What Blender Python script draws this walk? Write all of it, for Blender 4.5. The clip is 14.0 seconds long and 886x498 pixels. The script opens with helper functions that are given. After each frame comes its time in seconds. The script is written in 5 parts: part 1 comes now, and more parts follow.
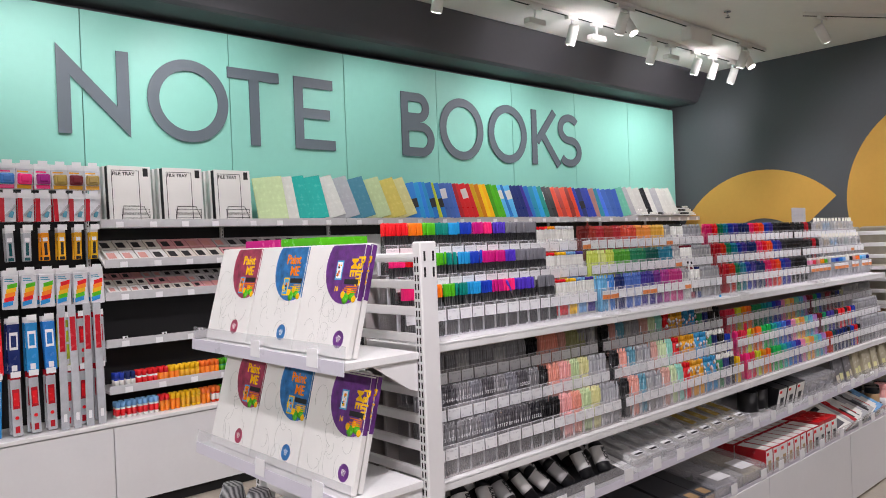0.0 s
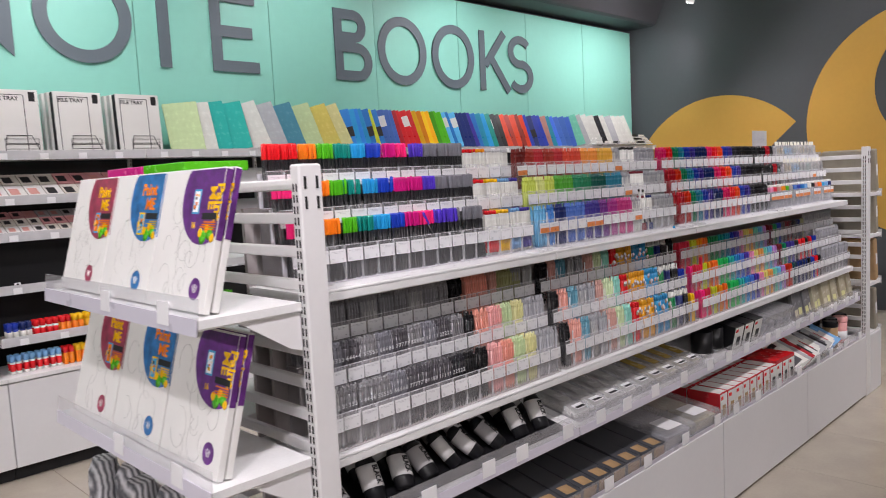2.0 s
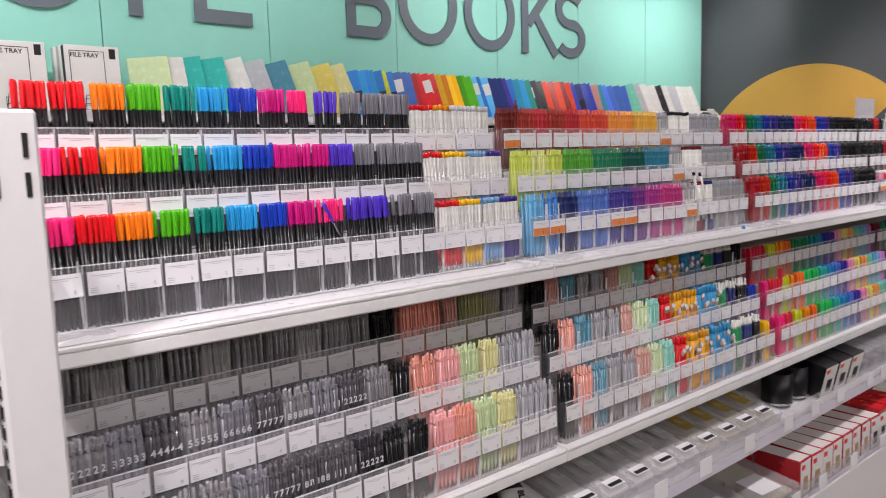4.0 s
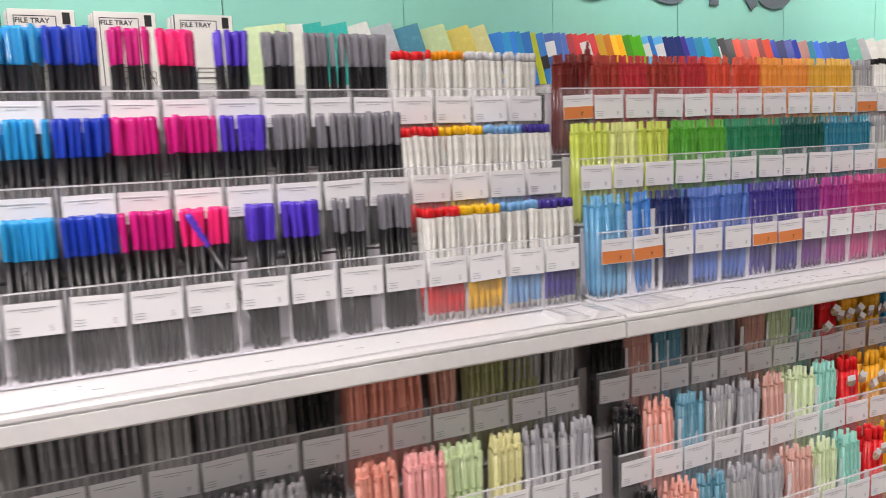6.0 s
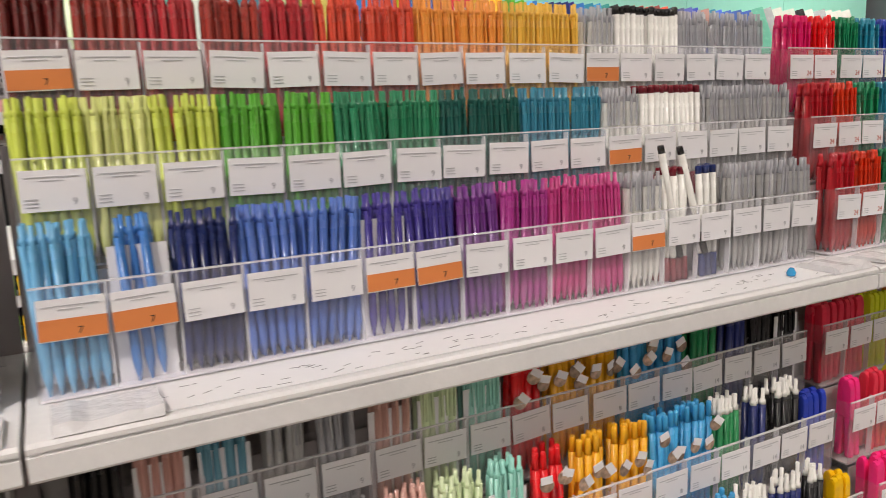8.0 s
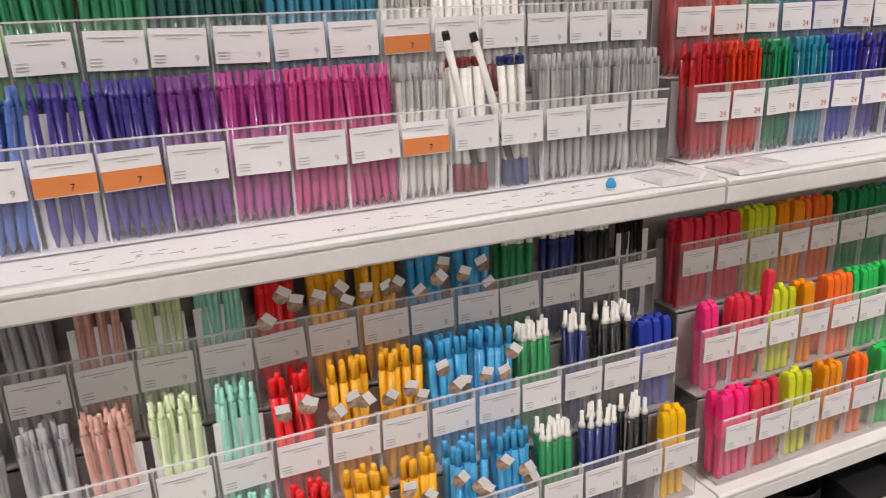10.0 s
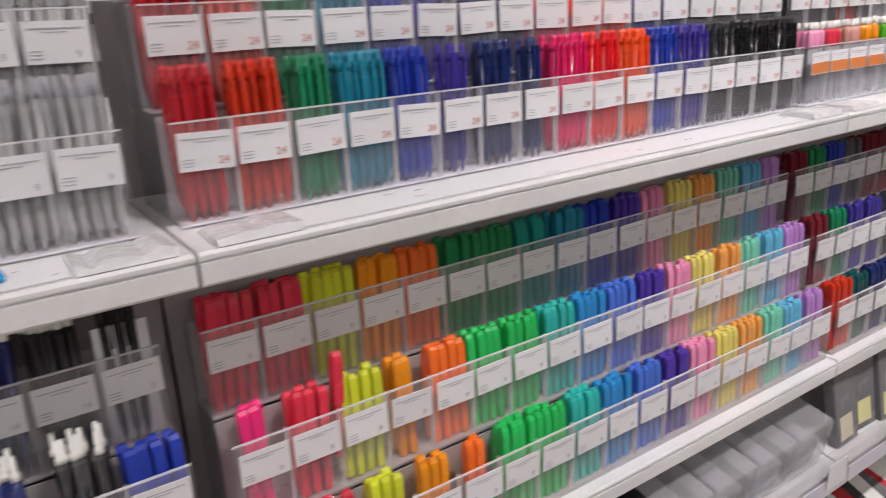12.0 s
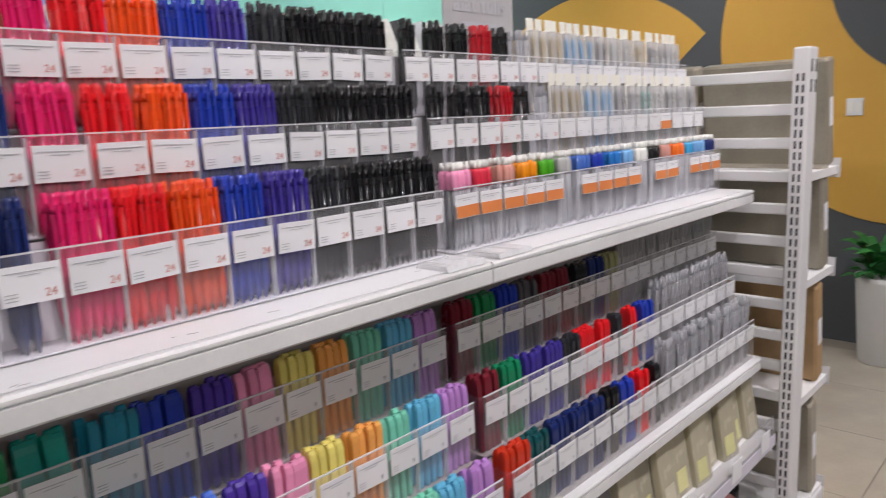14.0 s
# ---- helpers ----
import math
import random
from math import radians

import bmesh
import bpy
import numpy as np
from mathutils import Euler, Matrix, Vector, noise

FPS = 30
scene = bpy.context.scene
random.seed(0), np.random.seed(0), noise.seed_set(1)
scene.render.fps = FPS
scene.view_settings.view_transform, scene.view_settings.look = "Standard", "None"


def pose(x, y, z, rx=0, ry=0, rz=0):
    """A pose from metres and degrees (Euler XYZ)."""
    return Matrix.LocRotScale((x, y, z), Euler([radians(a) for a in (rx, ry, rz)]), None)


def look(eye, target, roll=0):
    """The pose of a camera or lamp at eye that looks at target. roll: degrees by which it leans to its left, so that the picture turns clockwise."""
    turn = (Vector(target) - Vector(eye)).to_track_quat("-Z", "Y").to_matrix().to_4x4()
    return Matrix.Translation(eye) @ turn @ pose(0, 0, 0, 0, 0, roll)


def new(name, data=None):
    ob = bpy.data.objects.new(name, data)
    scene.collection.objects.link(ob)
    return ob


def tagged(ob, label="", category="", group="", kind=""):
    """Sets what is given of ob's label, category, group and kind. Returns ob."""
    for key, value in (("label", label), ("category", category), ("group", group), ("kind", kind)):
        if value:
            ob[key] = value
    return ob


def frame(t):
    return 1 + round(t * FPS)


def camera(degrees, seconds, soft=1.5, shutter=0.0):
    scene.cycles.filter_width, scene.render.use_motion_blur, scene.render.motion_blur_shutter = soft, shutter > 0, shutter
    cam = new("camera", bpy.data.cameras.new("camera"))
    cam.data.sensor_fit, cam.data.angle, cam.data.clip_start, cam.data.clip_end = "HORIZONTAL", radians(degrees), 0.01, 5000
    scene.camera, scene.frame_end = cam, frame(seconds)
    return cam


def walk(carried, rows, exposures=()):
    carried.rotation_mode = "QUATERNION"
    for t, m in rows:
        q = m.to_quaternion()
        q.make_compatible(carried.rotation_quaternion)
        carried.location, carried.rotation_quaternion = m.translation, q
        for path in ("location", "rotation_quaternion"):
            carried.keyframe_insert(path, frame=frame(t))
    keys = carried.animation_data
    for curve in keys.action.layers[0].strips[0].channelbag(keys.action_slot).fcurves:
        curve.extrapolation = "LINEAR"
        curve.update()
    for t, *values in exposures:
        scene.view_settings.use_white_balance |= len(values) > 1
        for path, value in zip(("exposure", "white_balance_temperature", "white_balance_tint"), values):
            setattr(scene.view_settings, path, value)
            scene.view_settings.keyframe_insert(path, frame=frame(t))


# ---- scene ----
cam = camera(61.7, 14.0, soft=0.92, shutter=0.35)
METRES, EYE, TILT, LEAN, TURN = 4.08, 1.5, 0.0, 0.0, -43.0
PATH = [
    (0, (0.188, 0.137, 1.52), (1.527, 1.623, 1.507), -2.2),
    (0.5, (0.217, 0.125, 1.51), (1.555, 1.611, 1.468), -2.3),
    (1, (0.273, 0.127, 1.498), (1.62, 1.603, 1.411), -2.4),
    (1.5, (0.417, 0.229, 1.492), (1.78, 1.686, 1.352), -2.7),
    (2, (0.583, 0.329, 1.483), (1.985, 1.743, 1.293), -2.9),
    (2.2, (0.659, 0.377, 1.478), (2.07, 1.78, 1.274), -3.0),
    (4.3, (1.498, 0.772, 1.46), (2.682, 2.361, 1.193), -1.1),
    (4.4, (1.536, 0.781, 1.461), (2.675, 2.402, 1.187), -1.0),
    (4.5, (1.563, 0.795, 1.459), (2.666, 2.439, 1.18), -0.9),
    (5, (1.697, 0.879, 1.46), (2.629, 2.622, 1.159), -1.3),
    (5.5, (1.837, 0.991, 1.469), (2.685, 2.778, 1.171), -1.8),
    (6, (1.98, 1.061, 1.457), (2.801, 2.86, 1.163), -2.1),
    (6.5, (2.169, 1.088, 1.45), (2.999, 2.884, 1.162), -2.5),
    (7, (2.308, 1.125, 1.451), (3.172, 2.901, 1.13), -2.9),
    (7.5, (2.475, 1.19, 1.451), (3.398, 2.929, 1.105), -2.4),
    (8, (2.612, 1.229, 1.449), (3.534, 2.965, 1.083), -2.0),
    (8.2, (2.652, 1.24, 1.443), (3.577, 2.974, 1.07), -1.6),
    (10.3, (2.985, 1.174, 1.422), (3.725, 2.913, 0.767), -2.0),
    (10.5, (3.011, 1.179, 1.424), (3.77, 2.903, 0.751), -2.1),
    (11, (3.146, 1.207, 1.423), (3.99, 2.886, 0.735), -2.4),
    (11.5, (3.293, 1.228, 1.418), (4.247, 2.852, 0.744), -2.6),
    (12, (3.422, 1.212, 1.407), (4.476, 2.795, 0.79), -2.8),
    (12.5, (3.564, 1.17, 1.413), (4.7, 2.718, 0.854), -2.7),
    (13, (3.659, 1.161, 1.408), (4.852, 2.688, 0.914), -2.3),
    (13.5, (3.742, 1.176, 1.42), (5.03, 2.647, 0.995), -2.2),
    (14, (3.79, 1.189, 1.425), (5.252, 2.508, 1.072), -2.3),
]
walk(cam, [(t, look(eye, target, roll)) for t, eye, target, roll in PATH],
     [(0, -0.3, 6400, 12), (2.2, -0.3, 6400, 12), (4.3, -0.2, 6500, 14), (5.5, -0.15, 6550, 13), (6.5, -0.02, 6900, 9), (8.2, -0.02, 7100, 9), (10.5, 0.1, 6800, 10), (11.5, 0.02, 6600, 10), (12.5, -0.2, 6500, 10), (13.5, -0.27, 6450, 10), (14, -0.27, 6400, 10)])

# ---- world and lights ----
world = bpy.data.worlds.new("world")
scene.world = world
world.use_nodes = True
world.node_tree.nodes["Background"].inputs[0].default_value = (0.9, 0.95, 1.0, 1)
world.node_tree.nodes["Background"].inputs[1].default_value = 0.05
scene.view_settings.exposure = 0.0

GREEN_Y, RIGHT_X, CEIL = 5.03, 8.57, 3.45


def spot(x, y, z, tx, ty, tz, watts, cone=75, size=0.05, tint=(1, 0.93, 0.955)):
    """A spot lamp inside a lit track head, whether seen or added."""
    lamp = bpy.data.lights.new("track_lamp", "SPOT")
    lamp.energy, lamp.spot_size, lamp.spot_blend, lamp.shadow_soft_size, lamp.color = watts, radians(cone), 0.7, size, tint
    ob = new("track_lamp", lamp)
    ob.matrix_world = look((x, y, z), (tx, ty, tz))
    return ob


# ---- materials ----
def srgb(h):
    v = [int(h[i:i + 2], 16) / 255 for i in (0, 2, 4)]
    return tuple(c / 12.92 if c <= 0.04045 else ((c + 0.055) / 1.055) ** 2.4 for c in v)


MATS = {}


def mat(name, col, rough=0.5, metal=0.0, vary=0.12, scale=8.0, bump=0.0, bscale=120.0, clear=0.0, spec=0.5, coat=0.0, perobj=0.0):
    """A surface with two scales of variation, optional relief, and optional see-through plastic."""
    if name in MATS:
        return MATS[name]
    m = bpy.data.materials.new(name)
    m.use_nodes = True
    n, l = m.node_tree.nodes, m.node_tree.links
    b = n["Principled BSDF"]
    c = srgb(col) if isinstance(col, str) else col
    co = n.new("ShaderNodeTexCoord")
    big, fine = n.new("ShaderNodeTexNoise"), n.new("ShaderNodeTexNoise")
    big.inputs["Scale"].default_value, fine.inputs["Scale"].default_value = scale, scale * 13
    big.inputs["Detail"].default_value, fine.inputs["Detail"].default_value = 3, 2
    l.new(co.outputs["Object"], big.inputs["Vector"])
    l.new(co.outputs["Object"], fine.inputs["Vector"])
    add = n.new("ShaderNodeMath")
    add.operation = "MULTIPLY_ADD"
    add.inputs[1].default_value = 0.35
    l.new(fine.outputs["Fac"], add.inputs[0])
    l.new(big.outputs["Fac"], add.inputs[2])
    ramp = n.new("ShaderNodeMapRange")
    ramp.inputs["From Min"].default_value, ramp.inputs["From Max"].default_value = 0.35, 1.0
    ramp.inputs["To Min"].default_value, ramp.inputs["To Max"].default_value = 1 - vary, 1 + vary * 0.6
    l.new(add.outputs[0], ramp.inputs["Value"])
    value = ramp.outputs[0]
    if perobj:
        info, pr, mul = n.new("ShaderNodeObjectInfo"), n.new("ShaderNodeMapRange"), n.new("ShaderNodeMath")
        pr.inputs["To Min"].default_value, pr.inputs["To Max"].default_value = 1 - perobj, 1 + perobj
        mul.operation = "MULTIPLY"
        l.new(info.outputs["Random"], pr.inputs["Value"])
        l.new(pr.outputs[0], mul.inputs[0])
        l.new(value, mul.inputs[1])
        value = mul.outputs[0]
    tint = n.new("ShaderNodeVectorMath")
    tint.operation = "SCALE"
    tint.inputs[0].default_value = c
    l.new(value, tint.inputs["Scale"])
    l.new(tint.outputs[0], b.inputs["Base Color"])
    rr = n.new("ShaderNodeMapRange")
    rr.inputs["To Min"].default_value, rr.inputs["To Max"].default_value = max(0.03, rough - 0.1), min(1, rough + 0.12)
    l.new(big.outputs["Fac"], rr.inputs["Value"])
    l.new(rr.outputs[0], b.inputs["Roughness"])
    b.inputs["Metallic"].default_value = metal
    b.inputs["Specular IOR Level"].default_value = spec
    b.inputs["Coat Weight"].default_value = coat
    if bump:
        bn, bp = n.new("ShaderNodeTexNoise"), n.new("ShaderNodeBump")
        bn.inputs["Scale"].default_value = bscale
        bp.inputs["Strength"].default_value, bp.inputs["Distance"].default_value = bump, 0.002
        l.new(co.outputs["Object"], bn.inputs["Vector"])
        l.new(bn.outputs["Fac"], bp.inputs["Height"])
        l.new(bp.outputs[0], b.inputs["Normal"])
    if clear:
        tr, mx = n.new("ShaderNodeBsdfTransparent"), n.new("ShaderNodeMixShader")
        tr.inputs[0].default_value = (*[0.25 + 0.75 * min(1, v * 1.2) for v in c], 1)
        mx.inputs[0].default_value = 1 - clear
        l.new(tr.outputs[0], mx.inputs[1])
        l.new(b.outputs[0], mx.inputs[2])
        l.new(mx.outputs[0], n["Material Output"].inputs[0])
    MATS[name] = m
    return m


def stripes(name, c1, c2, scale):
    """Printed cloth: wavy bands of two colours."""
    m = mat(name, c1, 0.6)
    n, l = m.node_tree.nodes, m.node_tree.links
    wave, mix, co = n.new("ShaderNodeTexWave"), n.new("ShaderNodeMix"), n.new("ShaderNodeTexCoord")
    wave.inputs["Scale"].default_value, wave.inputs["Distortion"].default_value = scale, 4.0
    mix.data_type = "RGBA"
    mix.inputs[6].default_value, mix.inputs[7].default_value = (*srgb(c1), 1), (*srgb(c2), 1)
    l.new(co.outputs["Object"], wave.inputs["Vector"])
    l.new(wave.outputs["Fac"], mix.inputs[0])
    l.new(mix.outputs[2], n["Principled BSDF"].inputs["Base Color"])
    return m


def acrylic(name, tint=(0.955, 0.96, 0.965), rough=0.04, haze=0.03, patchy=0.8):
    """Clear sheet: see-through, with a Fresnel gloss and a whitish haze, on some sheets for reflections."""
    m = bpy.data.materials.new(name)
    m.use_nodes = True
    n, l = m.node_tree.nodes, m.node_tree.links
    n.remove(n["Principled BSDF"])
    tr, gl, df = n.new("ShaderNodeBsdfTransparent"), n.new("ShaderNodeBsdfGlossy"), n.new("ShaderNodeBsdfDiffuse")
    m1, m2, fr = n.new("ShaderNodeMixShader"), n.new("ShaderNodeMixShader"), n.new("ShaderNodeLayerWeight")
    tr.inputs[0].default_value = (*tint, 1)
    gl.inputs["Roughness"].default_value = rough
    df.inputs[0].default_value = (0.85, 0.85, 0.87, 1)
    fr.inputs["Blend"].default_value = 0.5
    po, gain = n.new("ShaderNodeMath"), n.new("ShaderNodeMapRange")
    po.operation, po.inputs[1].default_value = "POWER", 4
    gain.inputs["To Min"].default_value, gain.inputs["To Max"].default_value = 0.035, 0.5
    l.new(fr.outputs["Facing"], po.inputs[0])
    l.new(po.outputs[0], gain.inputs["Value"])
    co, no, mr = n.new("ShaderNodeTexCoord"), n.new("ShaderNodeTexNoise"), n.new("ShaderNodeMapRange")
    no.inputs["Scale"].default_value = 25
    mr.inputs["To Min"].default_value, mr.inputs["To Max"].default_value = (1 - patchy) * haze, (1 + patchy) * haze
    l.new(co.outputs["Object"], no.inputs["Vector"])
    l.new(no.outputs["Fac"], mr.inputs["Value"])
    l.new(mr.outputs[0], m1.inputs[0])
    l.new(tr.outputs[0], m1.inputs[1])
    l.new(df.outputs[0], m1.inputs[2])
    l.new(gain.outputs[0], m2.inputs[0])
    l.new(m1.outputs[0], m2.inputs[1])
    l.new(gl.outputs[0], m2.inputs[2])
    l.new(m2.outputs[0], n["Material Output"].inputs[0])
    return m


def glow(name, strength, col=(1, 0.97, 0.92)):
    m = bpy.data.materials.new(name)
    m.use_nodes = True
    b = m.node_tree.nodes["Principled BSDF"]
    b.inputs["Emission Color"].default_value, b.inputs["Emission Strength"].default_value = (*col, 1), strength
    return m


WHITE_METAL = mat("white_powder_coat", "e9e8e8", 0.38, vary=0.05, scale=5, bump=0.05, bscale=900)
SHELF_WHITE = mat("white_shelf_scuffed", "efefef", 0.42, vary=0.1, scale=9, bump=0.08, bscale=300)
SLOT_BLACK = mat("dark_slot", "1b1b1d", 0.8)
CARCASS = mat("white_laminate", "e6e6e8", 0.35, vary=0.04, scale=3)
PANEL_GREY = mat("warm_grey_back_panel", "a9a2a0", 0.6, vary=0.06)
BLACK_PANEL = mat("black_back_panel", "141417", 0.6, vary=0.3)
MINT = mat("mint_green_lacquer", "97dccb", 0.4, vary=0.05, scale=1.5)
CHARCOAL = mat("charcoal_wall_paint", "55585c", 0.75, vary=0.07, scale=2, bump=0.1, bscale=350)
SOFFIT = mat("dark_grey_paint", "4d4d52", 0.6, vary=0.06, scale=2)
LETTER = mat("slate_grey_letter", "66727a", 0.5, vary=0.05)
YELLOW_PAINT = mat("ochre_wall_paint", "d9a94e", 0.75, vary=0.07, scale=2, bump=0.1, bscale=350)
CEIL_WHITE = mat("white_ceiling_paint", "e9e7e2", 0.9, vary=0.05, scale=1.5)
TILE = mat("beige_floor_tile", "b9b0a2", 0.2, vary=0.12, scale=5, perobj=0.03)
GROUT = mat("floor_grout", "8d857a", 0.8)
PAPER = mat("price_card_paper", "f1f1f3", 0.6, vary=0.03, perobj=0.04)
ORANGE_PAPER = mat("orange_card_paper", "e58a4d", 0.6, vary=0.05)
INK = mat("grey_print", "bfbfc3", 0.7)
RED_INK = mat("faded_red_print", "d59a92", 0.7)
BLACK_INK = mat("black_print", "1a1a1c", 0.6)
ACRYLIC = acrylic("clear_acrylic", (0.965, 0.965, 0.97), 0.05, 0.07)
# Haze here paints the bright shelf's reflection into the upper front sheets.
ACRYLIC_FRONT = acrylic("acrylic_with_reflection_haze", (0.96, 0.96, 0.97), 0.06, 0.11, 0.6)
ACRYLIC_LIP = acrylic("frosted_lip", (0.96, 0.96, 0.98), 0.2, 0.68, 0.1)
# Hazier and slightly greyer sheet for the lower racks.
ACRYLIC_LOW = acrylic("hazy_grey_acrylic", (0.93, 0.915, 0.915), 0.08, 0.17, 0.6)
LIP_CLEAR = acrylic("clear_lip", (0.97, 0.97, 0.98), 0.1, 0.16, 0.2)
# The lilac in this colour stands for highlights along the rails.
LIP_RAIL = mat("lilac_white_rail", "d9d6e2", 0.3, vary=0.05)
POLY = acrylic("clear_poly_sleeve", (0.95, 0.95, 0.96), 0.12, 0.45)
BLACK_PLASTIC = mat("black_barrel", "19191c", 0.3, vary=0.2)
CARD_WHITE = mat("white_card", "ecebe7", 0.5, vary=0.04)
CHROME = mat("chrome_wire", "d8d8dc", 0.2, metal=1.0)
LAMP_GLOW = glow("lit_lamp_face", 25)

COLOUR = {
    "pink": "ff2f86", "red": "ee1c25", "orange": "ff8a1a", "green": "58c21c", "teal": "0c9488", "cyan": "29a9e8", "blue": "1f45c4",
    "magenta": "d81b88", "violet": "5a3ccb", "grey": "84848c", "smoke": "5d5b60", "dark": "333238", "black": "1b1b1e", "yellow": "ffc915",
    "ltblue": "7db4e6", "clear": "d5d6da", "milk": "ecece6", "maroon": "6f1712", "brick": "a82c1c", "crimson": "c31d2b", "vermil": "e2431c",
    "amber": "f79a12", "sun": "f6bf17", "lime": "c9d93b", "palelime": "d6de7c", "leaf": "4fae1f", "sea": "118a5c", "pine": "0c5f55",
    "petrol": "1c8aa6", "sky": "5eb4e2", "azure": "2a80d2", "navy": "1d2f6e", "cobalt": "4a74c8", "indigo": "44379a", "plum": "7a2f90",
    "fuchsia": "b2258f", "rose": "d02a86", "wine": "7a1c2c", "peach": "f2a491", "blush": "f7b3b0", "cream": "e9e6a8", "palegreen": "d3e7b4",
    "mint": "8fdccb", "dusty": "dba596", "steel": "5da3bb", "salmon": "d99d90", "gold": "f5b52a", "skyclip": "3ea6dc", "forest": "1e8a52",
    "ink": "23306e", "royal": "2440b4", "hotred": "e8364f", "neon": "dbe332", "neonorange": "ff7a2a", "neongreen": "25c862", "aqua": "2fbfb4",
    "cerulean": "2d93d6", "hblue": "4b78dc", "hviolet": "5137a6", "pinkpastel": "f39ac0", "yellowpastel": "efe07a", "orangepastel": "f7ae5a",
    "mintpastel": "7fd6bb", "skypastel": "6cc0e4", "lilac": "c58fd8", "fireclear": "d8381a", "tealdark": "12555a", "charcoal": "2f3136",
    "cerise": "ea1f6e", "flame": "f5561c", "olive": "a6a878", "ghost": "bdbdbb", "smokegrey": "8b8a8d", "silver": "b8b8bc", "gilt": "b59a4c", "beige": "d9d2ba",
}


def plastic(key, clear=0.0, mute=0.0):
    c = srgb(COLOUR[key])
    g = 0.3 * c[0] + 0.5 * c[1] + 0.2 * c[2]
    return mat("plastic_" + key + ("_clear" if clear else "") + ("_mute" if mute else ""), tuple((1 - mute) * v + mute * g + 0.004 for v in c), 0.24, vary=0.1, scale=30, clear=clear, perobj=0.08, coat=0.25)


# ---- mesh building ----
class Build:
    """Collects boxes, turned shapes and profiles into one mesh."""

    def __init__(self):
        self.v, self.f, self.m, self.s = [], [], [], []

    def face(self, ids, mi=0, smooth=False):
        self.f.append(ids), self.m.append(mi), self.s.append(smooth)

    def box(self, lo, hi, mi=0, at=None):
        b = len(self.v)
        pts = [Vector((x, y, z)) for z in (lo[2], hi[2]) for y in (lo[1], hi[1]) for x in (lo[0], hi[0])]
        self.v += [tuple(at @ p) if at else tuple(p) for p in pts]
        for q in ((0, 2, 3, 1), (4, 5, 7, 6), (0, 1, 5, 4), (2, 6, 7, 3), (0, 4, 6, 2), (1, 3, 7, 5)):
            self.face([b + i for i in q], mi)
        return self

    def sheet(self, lo, hi, far, mi=0):
        """A clear sheet: a box left open on its far side ("y", "x" or "X"), so that the sheet is one skin with real edges."""
        self.box(lo, hi, mi)
        self.f.pop({"y": -3, "X": -1, "x": -2}[far]), self.m.pop(), self.s.pop()
        return self

    def soft_box(self, lo, hi, r=0.003, mi=0, at=None):
        """A box with chamfered upright edges and a chamfered top and bottom rim."""
        (x0, y0, z0), (x1, y1, z1) = lo, hi
        ring = lambda i, z: [(x0 + r + i, y0 + i, z), (x1 - r - i, y0 + i, z), (x1 - i, y0 + r + i, z), (x1 - i, y1 - r - i, z),
                             (x1 - r - i, y1 - i, z), (x0 + r + i, y1 - i, z), (x0 + i, y1 - r - i, z), (x0 + i, y0 + r + i, z)]
        return self.rings([ring(r * 0.6, z0), ring(0, z0 + r), ring(0, z1 - r), ring(r * 0.6, z1)], mi, at=at)

    def rings(self, rings, mi=0, smooth=False, at=None, closed=True):
        b, k = len(self.v), len(rings[0])
        for r in rings:
            self.v += [tuple(at @ Vector(p)) if at else tuple(p) for p in r]
        for j in range(len(rings) - 1):
            for i in range(k):
                i2 = (i + 1) % k
                self.face([b + j * k + i, b + j * k + i2, b + (j + 1) * k + i2, b + (j + 1) * k + i], mi, smooth)
        if closed:
            self.face([b + i for i in reversed(range(k))], mi)
            self.face([b + (len(rings) - 1) * k + i for i in range(k)], mi)
        return self

    def turned(self, profile, seg=8, c=(0, 0), mi=0, at=None):
        """profile: (radius, z) from bottom to top."""
        return self.rings([[(c[0] + r * math.cos(2 * math.pi * i / seg), c[1] + r * math.sin(2 * math.pi * i / seg), z) for i in range(seg)]
                           for r, z in profile], mi, True, at)

    def along_x(self, x0, x1, yz, mi=0):
        """A profile in y and z, run from x0 to x1."""
        return self.rings([[(x, y, z) for y, z in yz] for x in (x0, x1)], mi)

    def plate(self, xy, z0, z1, mi=0, at=None):
        return self.rings([[(x, y, z) for x, y in xy] for z in (z0, z1)], mi, at=at)

    def rod(self, a, b, r=0.003, seg=6, mi=0):
        a, b = Vector(a), Vector(b)
        q = (b - a).to_track_quat("Z", "Y").to_matrix().to_4x4()
        return self.turned([(r, 0), (r, (b - a).length)], seg, mi=mi, at=Matrix.Translation(a) @ q)

    def mesh(self, name, *mats):
        me = bpy.data.meshes.new(name)
        me.from_pydata(self.v, [], self.f)
        me.polygons.foreach_set("material_index", self.m)
        me.polygons.foreach_set("use_smooth", self.s)
        for m in mats:
            me.materials.append(m)
        bm = bmesh.new()
        bm.from_mesh(me)
        bmesh.ops.recalc_face_normals(bm, faces=bm.faces)
        bm.to_mesh(me)
        bm.free()
        me.update()
        return me


def part(name, build, material, parent, label=""):
    mats = material if isinstance(material, (list, tuple)) else [material]
    ob = new(name, build.mesh(name, *mats) if isinstance(build, Build) else build)
    ob.parent = parent
    return tagged(ob, label)


def thing(name, build, material, label, category, group="", kind="", at=None):
    mats = material if isinstance(material, (list, tuple)) else [material]
    data = build.mesh(name, *mats) if isinstance(build, Build) else build
    ob = new(name, data)
    if at is not None:
        ob.matrix_basis = at
    return tagged(ob, label, category, group, kind)


